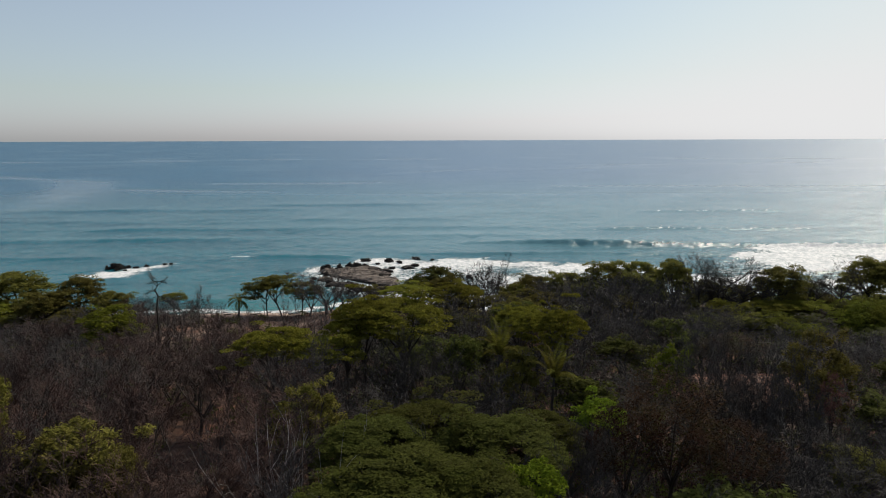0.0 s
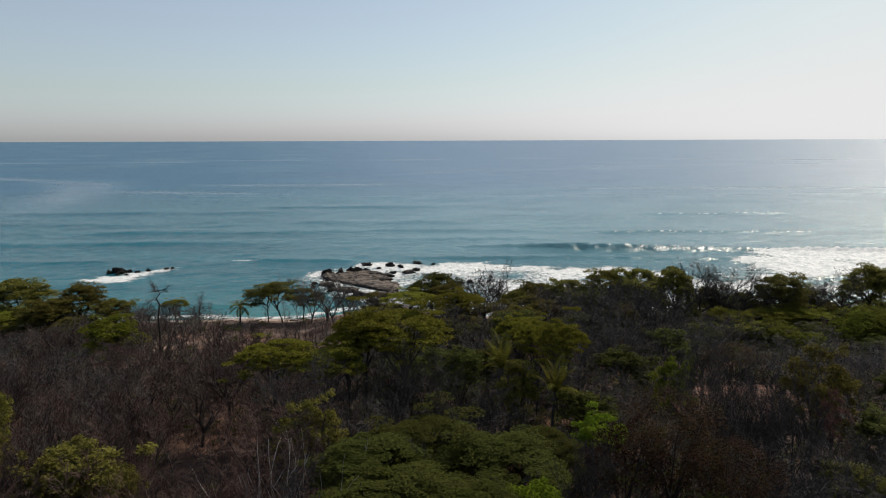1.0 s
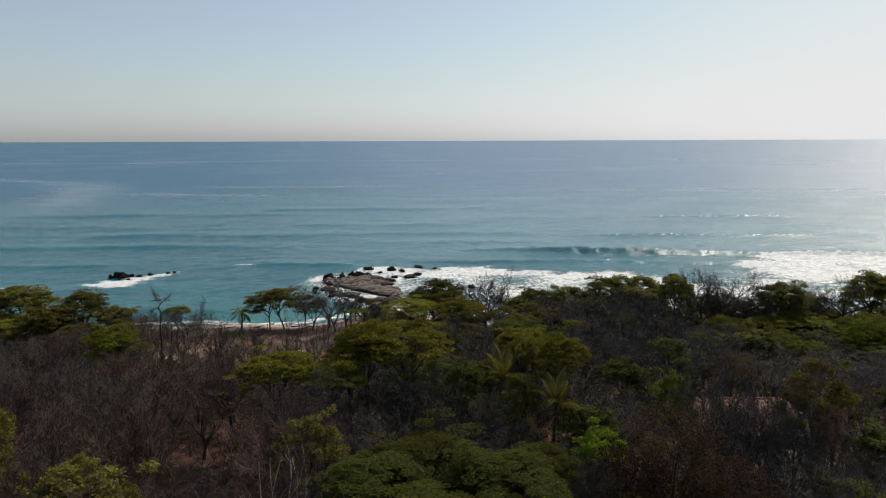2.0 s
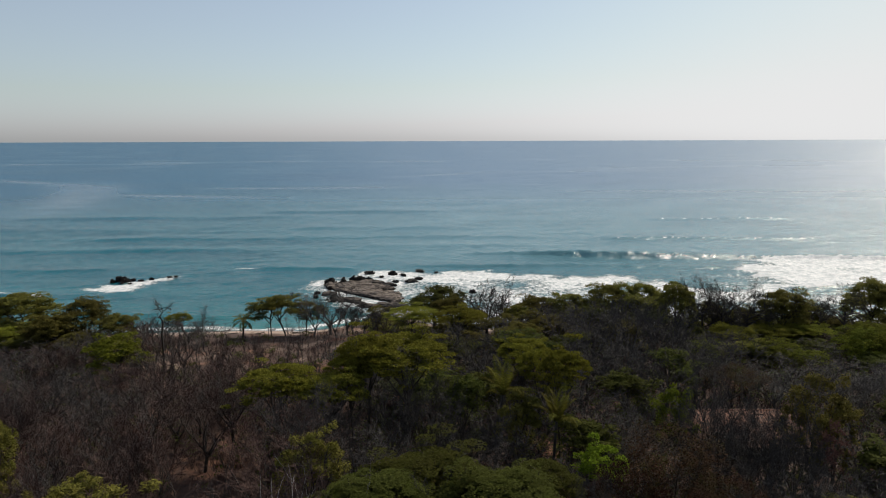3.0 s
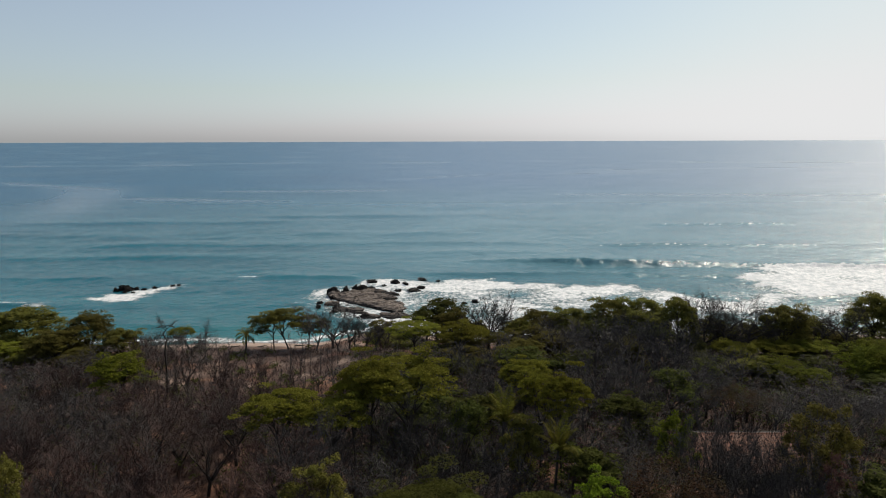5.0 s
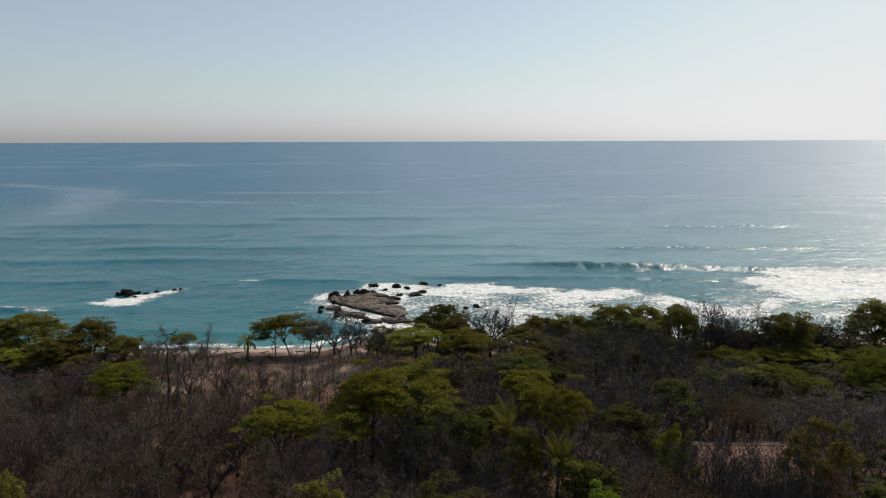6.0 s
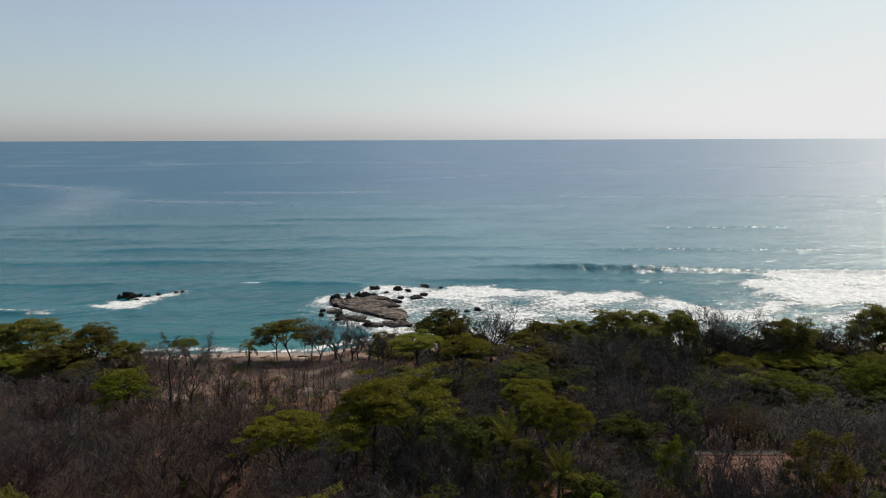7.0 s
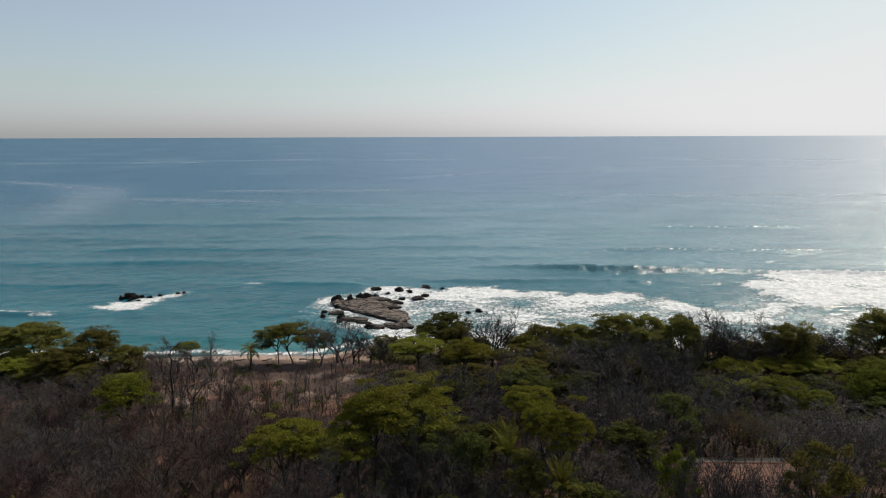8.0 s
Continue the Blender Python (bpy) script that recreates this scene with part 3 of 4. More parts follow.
def vine_tree(rng, name, label):
    """A tree smothered by climbers: soft mounds of leaves down to the ground."""
    root = rooted(name, label, group="green trees")
    trunk = shoot(rng, Vector((0, 0, -0.3)), Vector((0, 0, 1)), 7.5, 0.25, 5, 0.08, 0.05, 0.4)
    spots = []
    for _ in range(13):
        a, d = rng.uniform(0, 6.2832), rng.uniform(0.5, 4.2)
        c = Vector((d * math.cos(a), d * math.sin(a), 9.0 - 0.32 * d * d + rng.uniform(-1.2, 0.6)))
        r = rng.uniform(1.3, 2.3)
        for _ in range(26):
            v = Vector((rng.gauss(0, 1), rng.gauss(0, 1), abs(rng.gauss(0, 1)) * 1.1 - 0.35)).normalized() * r
            spots.append((c + Vector((v.x, v.y, v.z * 0.95)), 0.5, 0.25))
        for k in range(5):
            spots.append((Vector((c.x * 1.15, c.y * 1.15, c.z * (0.75 - 0.15 * k))), 1.0, 0.7))
    linked("trunk", *tubes([trunk], 7), BARK_DARK, root, soft=True)
    linked("crown", *leaves(rng, spots, 16, 0.24, 0.8, 1.4), LEAF["vine"], root)
    return root


def palm_tree(rng, name, label, height=9.0, fronds=14, steep=3.4, droop=0.06):
    """A coconut palm: a ringed trunk and arched fronds with leaflets on both sides."""
    root = rooted(name, label, group="palms")
    trunk = shoot(rng, Vector((0, 0, -0.3)), Vector((0.1, 0.03, 1)), height * 0.72, 0.2, 12, 0.03, 0.04, 0.6)
    trunk = [(p, r * (1.12 if i % 2 else 0.96)) for i, (p, r) in enumerate(trunk)]
    linked("trunk", *tubes([trunk], 9), BARK, root, soft=True)
    head = trunk[-1][0]
    for i in range(fronds):
        a = 6.2832 * i / fronds * 2.4 + rng.uniform(-0.2, 0.2)
        rise = steep - 3.2 * i / fronds
        out = Vector((math.cos(a), math.sin(a), 0))
        p, way, rib = head.copy(), (out + Vector((0, 0, rise))).normalized(), []
        n, length = 14, rng.uniform(2.7, 3.4)
        for k in range(n + 1):
            rib.append((p.copy(), 0.035 * (1 - k / (n + 1)) + 0.004))
            way = (way + Vector((0, 0, -droop - 0.006 * k))).normalized()
            p = p + way * (length / n)
        verts, faces = tubes([rib], 4)
        across = Vector((-out.y, out.x, 0))
        for k in range(1, n + 1):
            c, d = rib[k][0], (rib[k][0] - rib[k - 1][0]).normalized()
            s = 0.75 * math.sin(3.1416 * (0.12 + 0.83 * k / n))
            for sgn in (-1, 1):
                for sub in (0, 0.5):
                    base = c - d * (sub * length / n)
                    tip = base + (across * sgn * 0.85 + d * 0.55 + Vector((0, 0, -0.32))).normalized() * s
                    mid = base.lerp(tip, 0.5) + d * 0.055
                    low = base.lerp(tip, 0.5) - d * 0.055 + Vector((0, 0, 0.02))
                    q = len(verts)
                    verts += [tuple(base), tuple(mid), tuple(tip), tuple(low)]
                    faces += [(q, q + 1, q + 2), (q, q + 2, q + 3)]
        linked("frond", verts, faces, LEAF["palm"], root)
    return root


def crooked_tree(rng, name, label):
    """A tall thin bare trunk with a twisted, wind-bent head."""
    root = rooted(name, label, group="bare trees")
    trunk = [(Vector(p), r) for p, r in (((0, 0, -0.3), 0.24), ((0.2, 0, 4), 0.2), ((0, 0.2, 7.5), 0.17), ((0.5, 0, 9.6), 0.15), ((-0.1, 0, 10.7), 0.12), ((0.6, 0, 11.5), 0.08), ((0.4, 0, 12.2), 0.04))]
    boughs, sticks = [], []
    for k, a, s in ((0.62, 200, 2.0), (0.8, 170, 3.0), (0.86, 20, 2.0), (0.9, 185, 2.6), (0.96, 150, 2.2), (0.97, 20, 1.6), (0.93, 260, 1.8), (0.5, 10, 2.4), (0.56, 100, 2.2)):
        p, d, r = along(trunk, k)
        boughs.append(shoot(rng, p, Vector((math.cos(radians(a)), math.sin(radians(a)) * 0.6, 0.12)), s * 1.1, 0.08, 5, 0.25, 0.05))
    for b in boughs:
        for _ in range(22):
            p, d, r = along(b, rng.uniform(0.25, 1))
            sticks.append(shoot(rng, p, sideways(rng, d, rng.uniform(25, 65)), rng.uniform(0.4, 1.1), 0.028, 2, 0.2, 0.05, 0.3))
    linked("trunk", *joined(tubes([trunk], 7), tubes(boughs, 5)), BARK_DARK, root, soft=True)
    linked("crown", *tubes(sticks, 3), BARK_DARK, root)
    return root


def snag_tree(rng, name, label):
    """A dead tree of pale forked poles."""
    root = rooted(name, label, group="bare trees")
    poles, forks = [], []
    for i in range(12):
        lean = -1.15 + 1.75 * i / 11 + rng.uniform(-0.12, 0.12)
        poles.append(shoot(rng, Vector((0.15 * i - 0.9, rng.uniform(-0.5, 0.5), -0.3)), Vector((lean, rng.uniform(-0.35, 0.35), 1)), rng.uniform(7.5, 10.5), 0.075, 10, 0.2, 0.03, 0.2))
    for b in poles:
        for _ in range(6):
            p, d, r = along(b, rng.uniform(0.4, 0.98))
            forks.append(shoot(rng, p, sideways(rng, d, rng.uniform(20, 50)), rng.uniform(1.0, 2.6), r * 0.75, 4, 0.2, 0.04, 0.25))
    linked("trunk", *tubes(poles, 6), PALE_WOOD, root, soft=True)
    linked("crown", *tubes(forks, 4), PALE_WOOD, root)
    return root


BUILD = {
    "grey": lambda g: bare_tree(g, "bare_tree", "Leafless grey tree with a dense haze of fine twigs", TWIG_GREY),
    "red": lambda g: bare_tree(g, "bare_tree", "Leafless red-brown tree with upright stems and thin twigs", TWIG_RED, 5, 10, 6.5, 6, 0.11, 30),
    "far_grey": lambda g: bare_tree(g, "bare_tree", "Leafless grey tree with a dense haze of fine twigs", TWIG_GREY, fine=3, thick=1.2),
    "far_red": lambda g: bare_tree(g, "bare_tree", "Leafless red-brown tree with upright stems and thin twigs", TWIG_RED, 4, 10, 6.5, 3, 0.12, 26, 1.1),
    "open": lambda g: bare_tree(g, "bare_tree", "Leafless dark tree with open spreading branches against the surf", BARK_DARK, 6, 10, 10, 4, 0.03, 52, 1.7),
    "spread": lambda g: bare_tree(g, "bare_tree", "Leafless tree with flat spreading boughs and fine twigs above the surf", BARK_DARK, 6, 10, 11, 5, 0.0, 58, 1.4, bole=0.52, rise=(0.45, 0.85)),
    "broad": lambda g: leafy_tree(g, "broadleaf_tree", "Green broadleaf tree with a layered crown near the shore", "broad", 10, 10, 7, 5, 62, 0.32, 0.4, 1.25, 0.42, 0.34, 6),
    "shore": lambda g: leafy_tree(g, "broadleaf_tree", "Full-crowned green broadleaf tree in layered tiers beside the beach", "broad", 10, 10, 9, 5, 100, 0.24, 0.4, 1.2, 0.4, 0.26, 10, sag=0.2, tilt=0.55),
    "fresh": lambda g: leafy_tree(g, "fresh_green_tree", "Open-crowned tree with fresh yellow-green leaves among bare trees", "fresh", 9.5, 10, 8, 5, 80, 0.24, 0.4, 1.0, 0.4, 0.4, 5, group="green trees"),
    "sapling": lambda g: sapling(g, "bare_sapling", "Tall slim leafless tree with upright forked stems"),
    "beach": lambda g: leafy_tree(g, "broadleaf_tree", "Beach tree with bare slim trunk and green umbrella crown", "broad", 9.5, 9, 6, 5, 75, 0.26, 0.4, 1.1, 0.55, 0.6, 5, slim=0.6),
    "dark": lambda g: leafy_tree(g, "broadleaf_tree", "Dark green shaded tree with a dense rounded crown", "dark", 10, 9, 7, 5, 58, 0.3, 0.7, 1.1, 0.42, 0.35),
    "umbrella": lambda g: leafy_tree(g, "umbrella_tree", "Wide yellow-green umbrella tree with leaves in flat layers", "umbrella", 11, 12, 10, 5, 105, 0.2, 0.08, 1.1, 0.55, 0.8, 9, sag=0.1, reach_up=0.84, tilt=0.45),
    "lime": lambda g: leafy_tree(g, "lime_green_tree", "Small tree with bright lime-green young leaves among bare trees", "lime", 9, 8, 6, 5, 60, 0.24, 0.3, 0.9, 0.5, 0.74, 5, reach_up=0.76),
    "olive": lambda g: leafy_tree(g, "olive_green_tree", "Bushy tree with olive-yellow leaf tufts", "olive", 10, 9, 8, 6, 95, 0.19, 0.8, 0.75, 0.3, 0.4, 7),
    "feather": lambda g: leafy_tree(g, "feathery_tree", "Broad tree with a soft fine-leaved green canopy", "feather", 11, 12, 9, 6, 150, 0.16, 0.08, 1.1, 0.45, 0.58, 12, sag=0.12, tilt=0.3),
    "brown": lambda g: leafy_tree(g, "brown_leaved_tree", "Dry tree with thin rust-brown leaves over dark branches", "brown", 11, 10, 8, 7, 60, 0.14, 0.9, 1.1, 0.35, 0.35, 5),
    "rust": lambda g: leafy_tree(g, "pink_leaved_tree", "Small tree with dry pinkish-red leaves", "rust", 10, 6, 6, 4, 40, 0.2, 0.8, 0.7, 0.5, 0.6, 3),
    "vine": lambda g: vine_tree(g, "vine_covered_tree", "Tree smothered in dark green climbing vines, mound-shaped"),
    "palm": lambda g: palm_tree(g, "palm_tree", "Coconut palm with arched green fronds"),
    "beach_palm": lambda g: palm_tree(g, "palm_tree", "Short coconut palm with drooping fronds behind the beach", 7.5, 15, 2.4, 0.11),
    "upright": lambda g: bare_tree(g, "bare_tree", "Leafless grey tree with several upright stems behind the beach", TWIG_GREY, 4, 10, 7, 3, 0.1, 30, 1.2),
    "crook": lambda g: crooked_tree(g, "crooked_tree", "Tall thin leafless tree with a twisted wind-bent head"),
    "snag": lambda g: snag_tree(g, "dead_tree", "Dead tree of pale bleached forked branches"),
}
SIZE = {"beach_palm": (7.2, 6), "upright": (9.6, 7), "spread": (9.2, 11), "shore": (10.2, 10), "fresh": (9.5, 10), "sapling": (10, 4.5), "grey": (9.6, 8.4), "red": (9.6, 7), "far_grey": (9.6, 8.4), "far_red": (9.6, 7), "open": (9.4, 9.5), "broad": (10.2, 10), "beach": (9.6, 9), "dark": (10.2, 9), "umbrella": (11, 12.5), "lime": (9, 8), "olive": (10.2, 9),
        "feather": (11, 12.5), "brown": (11, 10), "rust": (10, 6), "vine": (10.2, 9.6), "palm": (8.6, 6), "crook": (13.2, 6), "snag": (9.5, 10)}
VARIANTS = {"upright": 3, "spread": 3, "shore": 4, "fresh": 2, "sapling": 4, "grey": 4, "red": 4, "far_grey": 3, "far_red": 3, "open": 3, "broad": 4, "beach": 3, "dark": 3, "umbrella": 4, "olive": 2, "feather": 3, "brown": 2, "vine": 2, "lime": 2, "palm": 2}
made, used = {}, {}
pick = random.Random(5)


def plant(kind, x, y, top, width, sink=0.0):
    """A tree of that kind whose crown reaches up to top and is so wide."""
    if -62 < x < -18 and y > 104 and kind in ("grey", "red"):
        # the low windswept edge of the wood behind the beach
        top = min(top, 45 - (0.262 if x > -46 else 0.248) * y + pick.uniform(-0.8, 0.2))
    if kind in ("grey", "red") and y > 98:
        kind = "far_" + kind
    variant = used.get(kind, 0) % VARIANTS.get(kind, 1)
    used[kind] = used.get(kind, 0) + 1
    base = float(ground_z(x, y)) - sink
    h0, w0 = SIZE[kind]
    tall, wide = max(2.2, top - base) / h0, width / w0
    wide = max(wide, 0.4 * tall)
    lean = 4 if kind in ("beach", "open") else 1
    where = pose(x, y, base, pick.uniform(-lean, lean), pick.uniform(-lean, lean), 0 if kind in ("snag", "crook") else pick.uniform(0, 360))
    if (kind, variant) in made:
        ob = copy_thing(made[kind, variant], where)
    else:
        ob = made[kind, variant] = BUILD[kind](random.Random(hash_of(kind) + variant))
        ob.matrix_basis = where
    ob.scale = (wide, wide, tall)
    return ob


def hash_of(word):
    return sum((i + 3) * ord(c) for i, c in enumerate(word)) * 17


TREES = (  # kind, x, y, height of the top, width
    ("shore", -93.5, 146.0, 17.4, 15.5),
    ("shore", -77.6, 142.0, 16.8, 12.5),
    ("shore", -68.8, 138.0, 14.9, 8.5),
    ("shore", -80.4, 134.0, 15.0, 11.0),
    ("shore", -105.5, 150.0, 15.5, 12.0),
    ("fresh", -53.9, 106.0, 18.9, 11.5),
    ("umbrella", -91.5, 134.0, 12.2, 9.0),
    ("shore", -86.0, 138.0, 13.0, 9.5),
    ("grey", -70.0, 128.0, 13.0, 9.0),
    ("shore", -98.0, 139.0, 11.5, 10.0),
    ("grey", 51.9, 117.0, 16.0, 10.0),
    ("vine", 65.0, 117.0, 12.6, 9.0),
    ("vine", 75.5, 122.0, 15.3, 9.5),
    ("crook", -51.0, 118.0, 21.4, 5.4),
    ("umbrella", -60.7, 150.0, 11.0, 6.4),
    ("grey", -48.9, 122.0, 17.2, 11.6),
    ("beach", -41.7, 157.0, 12.7, 9.9),
    ("beach", -38.0, 156.0, 14.5, 12.2),
    ("beach", -33.2, 156.0, 12.3, 10.7),
    ("beach_palm", -46.5, 150.0, 11.4, 7.4),
    ("upright", -26.9, 153.0, 16.7, 13.7),
    ("upright", -30.3, 151.0, 14.2, 7.7),
    ("far_grey", -16.2, 147.0, 13.4, 7.8),
    ("grey", -19.6, 142.0, 12.8, 9.7),
    ("far_grey", -21.5, 151.0, 13.6, 7.5),
    ("upright", -22.8, 151.0, 13.7, 9.0),
    ("upright", -18.6, 149.0, 13.5, 8.9),
    ("upright", -24.7, 148.0, 13.2, 7.6),
    ("upright", -13.9, 147.0, 13.3, 7.5),
    ("olive", -15.5, 150.0, 13.2, 7.0),
    ("dark", -2.9, 164.0, 14.3, 13.9),
    ("far_grey", -11.0, 157.0, 12.4, 8.1),
    ("umbrella", -7.4, 142.0, 14.3, 12.1),
    ("umbrella", 2.7, 132.0, 16.7, 11.8),
    ("dark", -5.3, 160.0, 13.6, 10.9),
    ("dark", 1.5, 157.0, 14.4, 9.3),
    ("broad", 10.9, 122.0, 16.2, 6.3),
    ("open", 9.0, 150.0, 18.7, 12.1),
    ("open", 11.4, 148.0, 17.4, 7.5),
    ("broad", 0.1, 152.0, 14.8, 9.0),
    ("broad", 5.8, 150.0, 12.9, 7.9),
    ("shore", 20.6, 153.0, 14.3, 13.0),
    ("open", 28.1, 155.0, 15.0, 7.9),
    ("shore", 28.1, 148.0, 16.2, 11.2),
    ("shore", 35.9, 147.0, 18.7, 12.8),
    ("shore", 42.1, 143.0, 20.3, 11.8),
    ("shore", 48.2, 140.0, 20.6, 9.4),
    ("spread", 51.5, 141.0, 20.6, 11.0),
    ("spread", 54.0, 140.0, 20.3, 9.5),
    ("spread", 66.5, 138.0, 19.4, 10.0),
    ("spread", 84.0, 141.0, 19.0, 10.0),
    ("open", 58.0, 142.0, 19.0, 8.2),
    ("spread", 57.5, 138.0, 20.6, 12.0),
    ("spread", 62.4, 138.0, 20.0, 10.5),
    ("shore", 70.2, 139.0, 19.3, 11.1),
    ("spread", 78.3, 140.0, 19.6, 11.0),
    ("shore", 95.5, 150.0, 19.0, 13.5),
    ("shore", 101.0, 150.0, 19.2, 12.6),
    ("vine", 59.5, 121.0, 13.6, 11.0),
    ("vine", 80.0, 121.0, 14.8, 9.0),
    ("vine", 82.3, 128.0, 14.8, 10.5),
    ("umbrella", 66.0, 133.0, 12.8, 10.5),
    ("umbrella", 57.0, 132.0, 12.6, 9.5),
    ("grey", 26.0, 118.0, 22.0, 13.0),
    ("grey", 33.5, 120.0, 22.4, 12.2),
    ("grey", 37.7, 114.0, 22.0, 10.6),
    ("grey", 21.8, 102.0, 20.3, 10.5),
    ("grey", 26.4, 96.0, 20.9, 9.9),
    ("grey", 32.8, 98.0, 20.1, 9.2),
    ("grey", 41.0, 104.0, 17.8, 11.6),
    ("umbrella", -5.6, 86.0, 24.8, 14.5),
    ("umbrella", -10.1, 84.0, 25.4, 8.7),
    ("umbrella", -21.0, 81.0, 22.4, 11.0),
    ("umbrella", -14.0, 80.0, 21.6, 9.5),
    ("umbrella", -12.4, 85.0, 22.6, 7.0),
    ("umbrella", 13.8, 78.0, 25.4, 6.4),
    ("umbrella", 11.2, 97.0, 21.1, 9.2),
    ("umbrella", 12.0, 84.0, 23.6, 6.5),
    ("palm", 5.7, 77.0, 23.9, 6.7),
    ("palm", 11.5, 71.0, 23.4, 6.2),
    ("grey", 5.4, 106.0, 20.7, 10.9),
    ("grey", -1.0, 110.0, 20.3, 11.3),
    ("grey", -10.7, 104.0, 21.4, 11.6),
    ("grey", -15.4, 68.0, 24.8, 9.5),
    ("grey", -2.7, 78.0, 23.9, 8.1),
    ("dark", 2.1, 80.0, 21.9, 6.3),
    ("broad", 8.5, 75.0, 22.1, 5.9),
    ("olive", 40.7, 71.0, 25.2, 8.6),
    ("grey", 53.7, 86.0, 20.0, 8.8),
    ("fresh", 27.0, 76.0, 21.8, 4.0),
    ("grey", 30.6, 66.0, 25.9, 8.6),
    ("grey", 29.3, 69.0, 25.7, 7.2),
    ("grey", 34.2, 68.0, 25.0, 6.5),
    ("grey", 27.2, 70.0, 25.9, 6.6),
    ("grey", 34.5, 64.0, 25.8, 6.1),
    ("grey", 55.5, 91.0, 18.0, 9.0),
    ("rust", 38.3, 64.0, 22.6, 3.4),
    ("grey", 28.6, 66.0, 21.6, 7.4),
    ("grey", 30.4, 62.0, 22.3, 5.9),
    ("feather", -5.6, 52.5, 23.0, 12.0),
    ("feather", -1.3, 59.0, 21.4, 14.4),
    ("feather", 5.0, 54.0, 22.1, 13.2),
    ("feather", -2.6, 45.0, 23.5, 15.1),
    ("feather", -6.8, 43.0, 22.3, 8.5),
    ("feather", 2.1, 44.0, 23.1, 10.9),
    ("feather", 9.4, 60.0, 20.4, 8.9),
    ("lime", 15.3, 64.0, 19.9, 5.6),
    ("lime", 6.8, 47.0, 22.2, 5.0),
    ("brown", 20.4, 57.0, 25.0, 11.3),
    ("brown", 15.6, 55.0, 23.5, 7.7),
    ("brown", 22.1, 50.0, 24.1, 8.7),
    ("grey", 11.4, 51.0, 22.5, 5.8),
    ("olive", -29.0, 50.0, 24.0, 10.0),
    ("olive", -30.5, 48.0, 23.3, 6.3),
    ("olive", -24.7, 48.0, 23.1, 5.1),
    ("snag", -11.6, 48.5, 27.4, 8.6),
    ("olive", -12.9, 62.0, 22.7, 7.5),
    ("grey", 30.2, 54.0, 18.8, 7.1),
    ("broad", 38.0, 58.0, 17.4, 6.6),
    ("grey", 38.0, 56.0, 19.9, 6.9),
    ("olive", -40.7, 58.0, 26.2, 3.6),
    ("grey", 36.5, 60.0, 19.3, 7.3),
    ("umbrella", 73.5, 134.0, 12.4, 9.5),
    ("shore", 57.5, 144.0, 15.0, 8.0),
    ("shore", 63.5, 143.0, 14.4, 8.0),
    ("shore", 77.5, 144.0, 15.0, 9.0),
    ("vine", 85.0, 124.0, 15.6, 9.0),
    ("far_grey", -64.5, 141.0, 12.2, 7.5),
    ("far_grey", -59.5, 139.0, 12.8, 7.5),
    ("far_grey", -55.0, 139.0, 12.6, 7.0),
    ("far_grey", -51.0, 138.0, 11.8, 6.5),
    ("far_grey", -57.0, 129.0, 13.8, 7.0),
    ("far_grey", 22.4, 132.0, 17.5, 10.0),
    ("far_grey", 29.0, 131.0, 18.4, 10.0),
    ("far_grey", 35.0, 133.0, 18.8, 10.5),
    ("far_grey", 41.0, 131.0, 18.6, 10.0),
    ("far_grey", 46.9, 132.0, 17.5, 9.5),
    ("far_grey", 31.5, 125.0, 18.8, 10.0),
    ("far_grey", 39.0, 124.0, 18.6, 10.0),
    ("grey", -7.0, 79.0, 21.8, 9.0),
    ("grey", -1.2, 79.0, 22.4, 8.5),
    ("grey", -18.5, 76.0, 19.4, 9.0),
    ("grey", -13.5, 79.0, 20.2, 8.5),
    ("grey", 38.5, 101.5, 16.6, 10.0),
    ("grey", 46.5, 102.0, 15.6, 10.0),
    ("grey", 54.2, 97.0, 16.0, 9.0),
    ("grey", 13.3, 57.0, 20.6, 6.0),
    ("far_grey", -65.5, 147.0, 11.2, 8.0),
    ("far_grey", -61.5, 146.0, 11.4, 8.0),
    ("far_red", -57.5, 147.0, 11.0, 8.0),
    ("far_grey", -54.0, 146.0, 10.4, 7.0),
    ("far_red", -62.5, 135.0, 13.2, 7.0),
    ("grey", 31.4, 75.0, 19.2, 7.0),
    ("upright", 35.6, 75.0, 17.6, 7.5),
    ("upright", 31.6, 78.0, 17.4, 7.0),
    ("grey", 33.6, 77.0, 16.6, 6.5),
    ("upright", 38.8, 77.0, 17.0, 7.0),
    ("upright", 42.3, 77.0, 16.4, 6.5),
    ("sapling", -36.8, 118.0, 14.6, 4.5),
    ("sapling", -33.9, 119.0, 15.6, 5.0),
    ("sapling", -49.0, 117.0, 16.6, 5.0),
    ("sapling", -52.4, 117.0, 17.0, 5.0),
    ("sapling", -44.0, 116.0, 14.8, 4.5),
    ("sapling", -40.5, 122.0, 13.6, 4.0),
)
for row in TREES:
    plant(*row)

# the rest of the forest, between the trees above
HOUSE_X, HOUSE_Y = (30.5, 49.5), (78, 97)
taken = [(r[1], r[2], r[4]) for r in TREES]


def crown_top(x, y):
    left = np.interp(y, (30, 60, 80, 100, 120, 140, 165), (24, 23, 20.5, 17.5, 14, 11.5, 8))
    right = np.interp(y, (30, 60, 80, 100, 120, 140, 165), (22, 20.5, 20, 19, 18, 17, 13))
    k = float(smooth(-10, 25, x))
    lower = 4.5 * float(smooth(44, 52, x) * smooth(90, 106, y))
    return float(left * (1 - k) + right * k) - lower


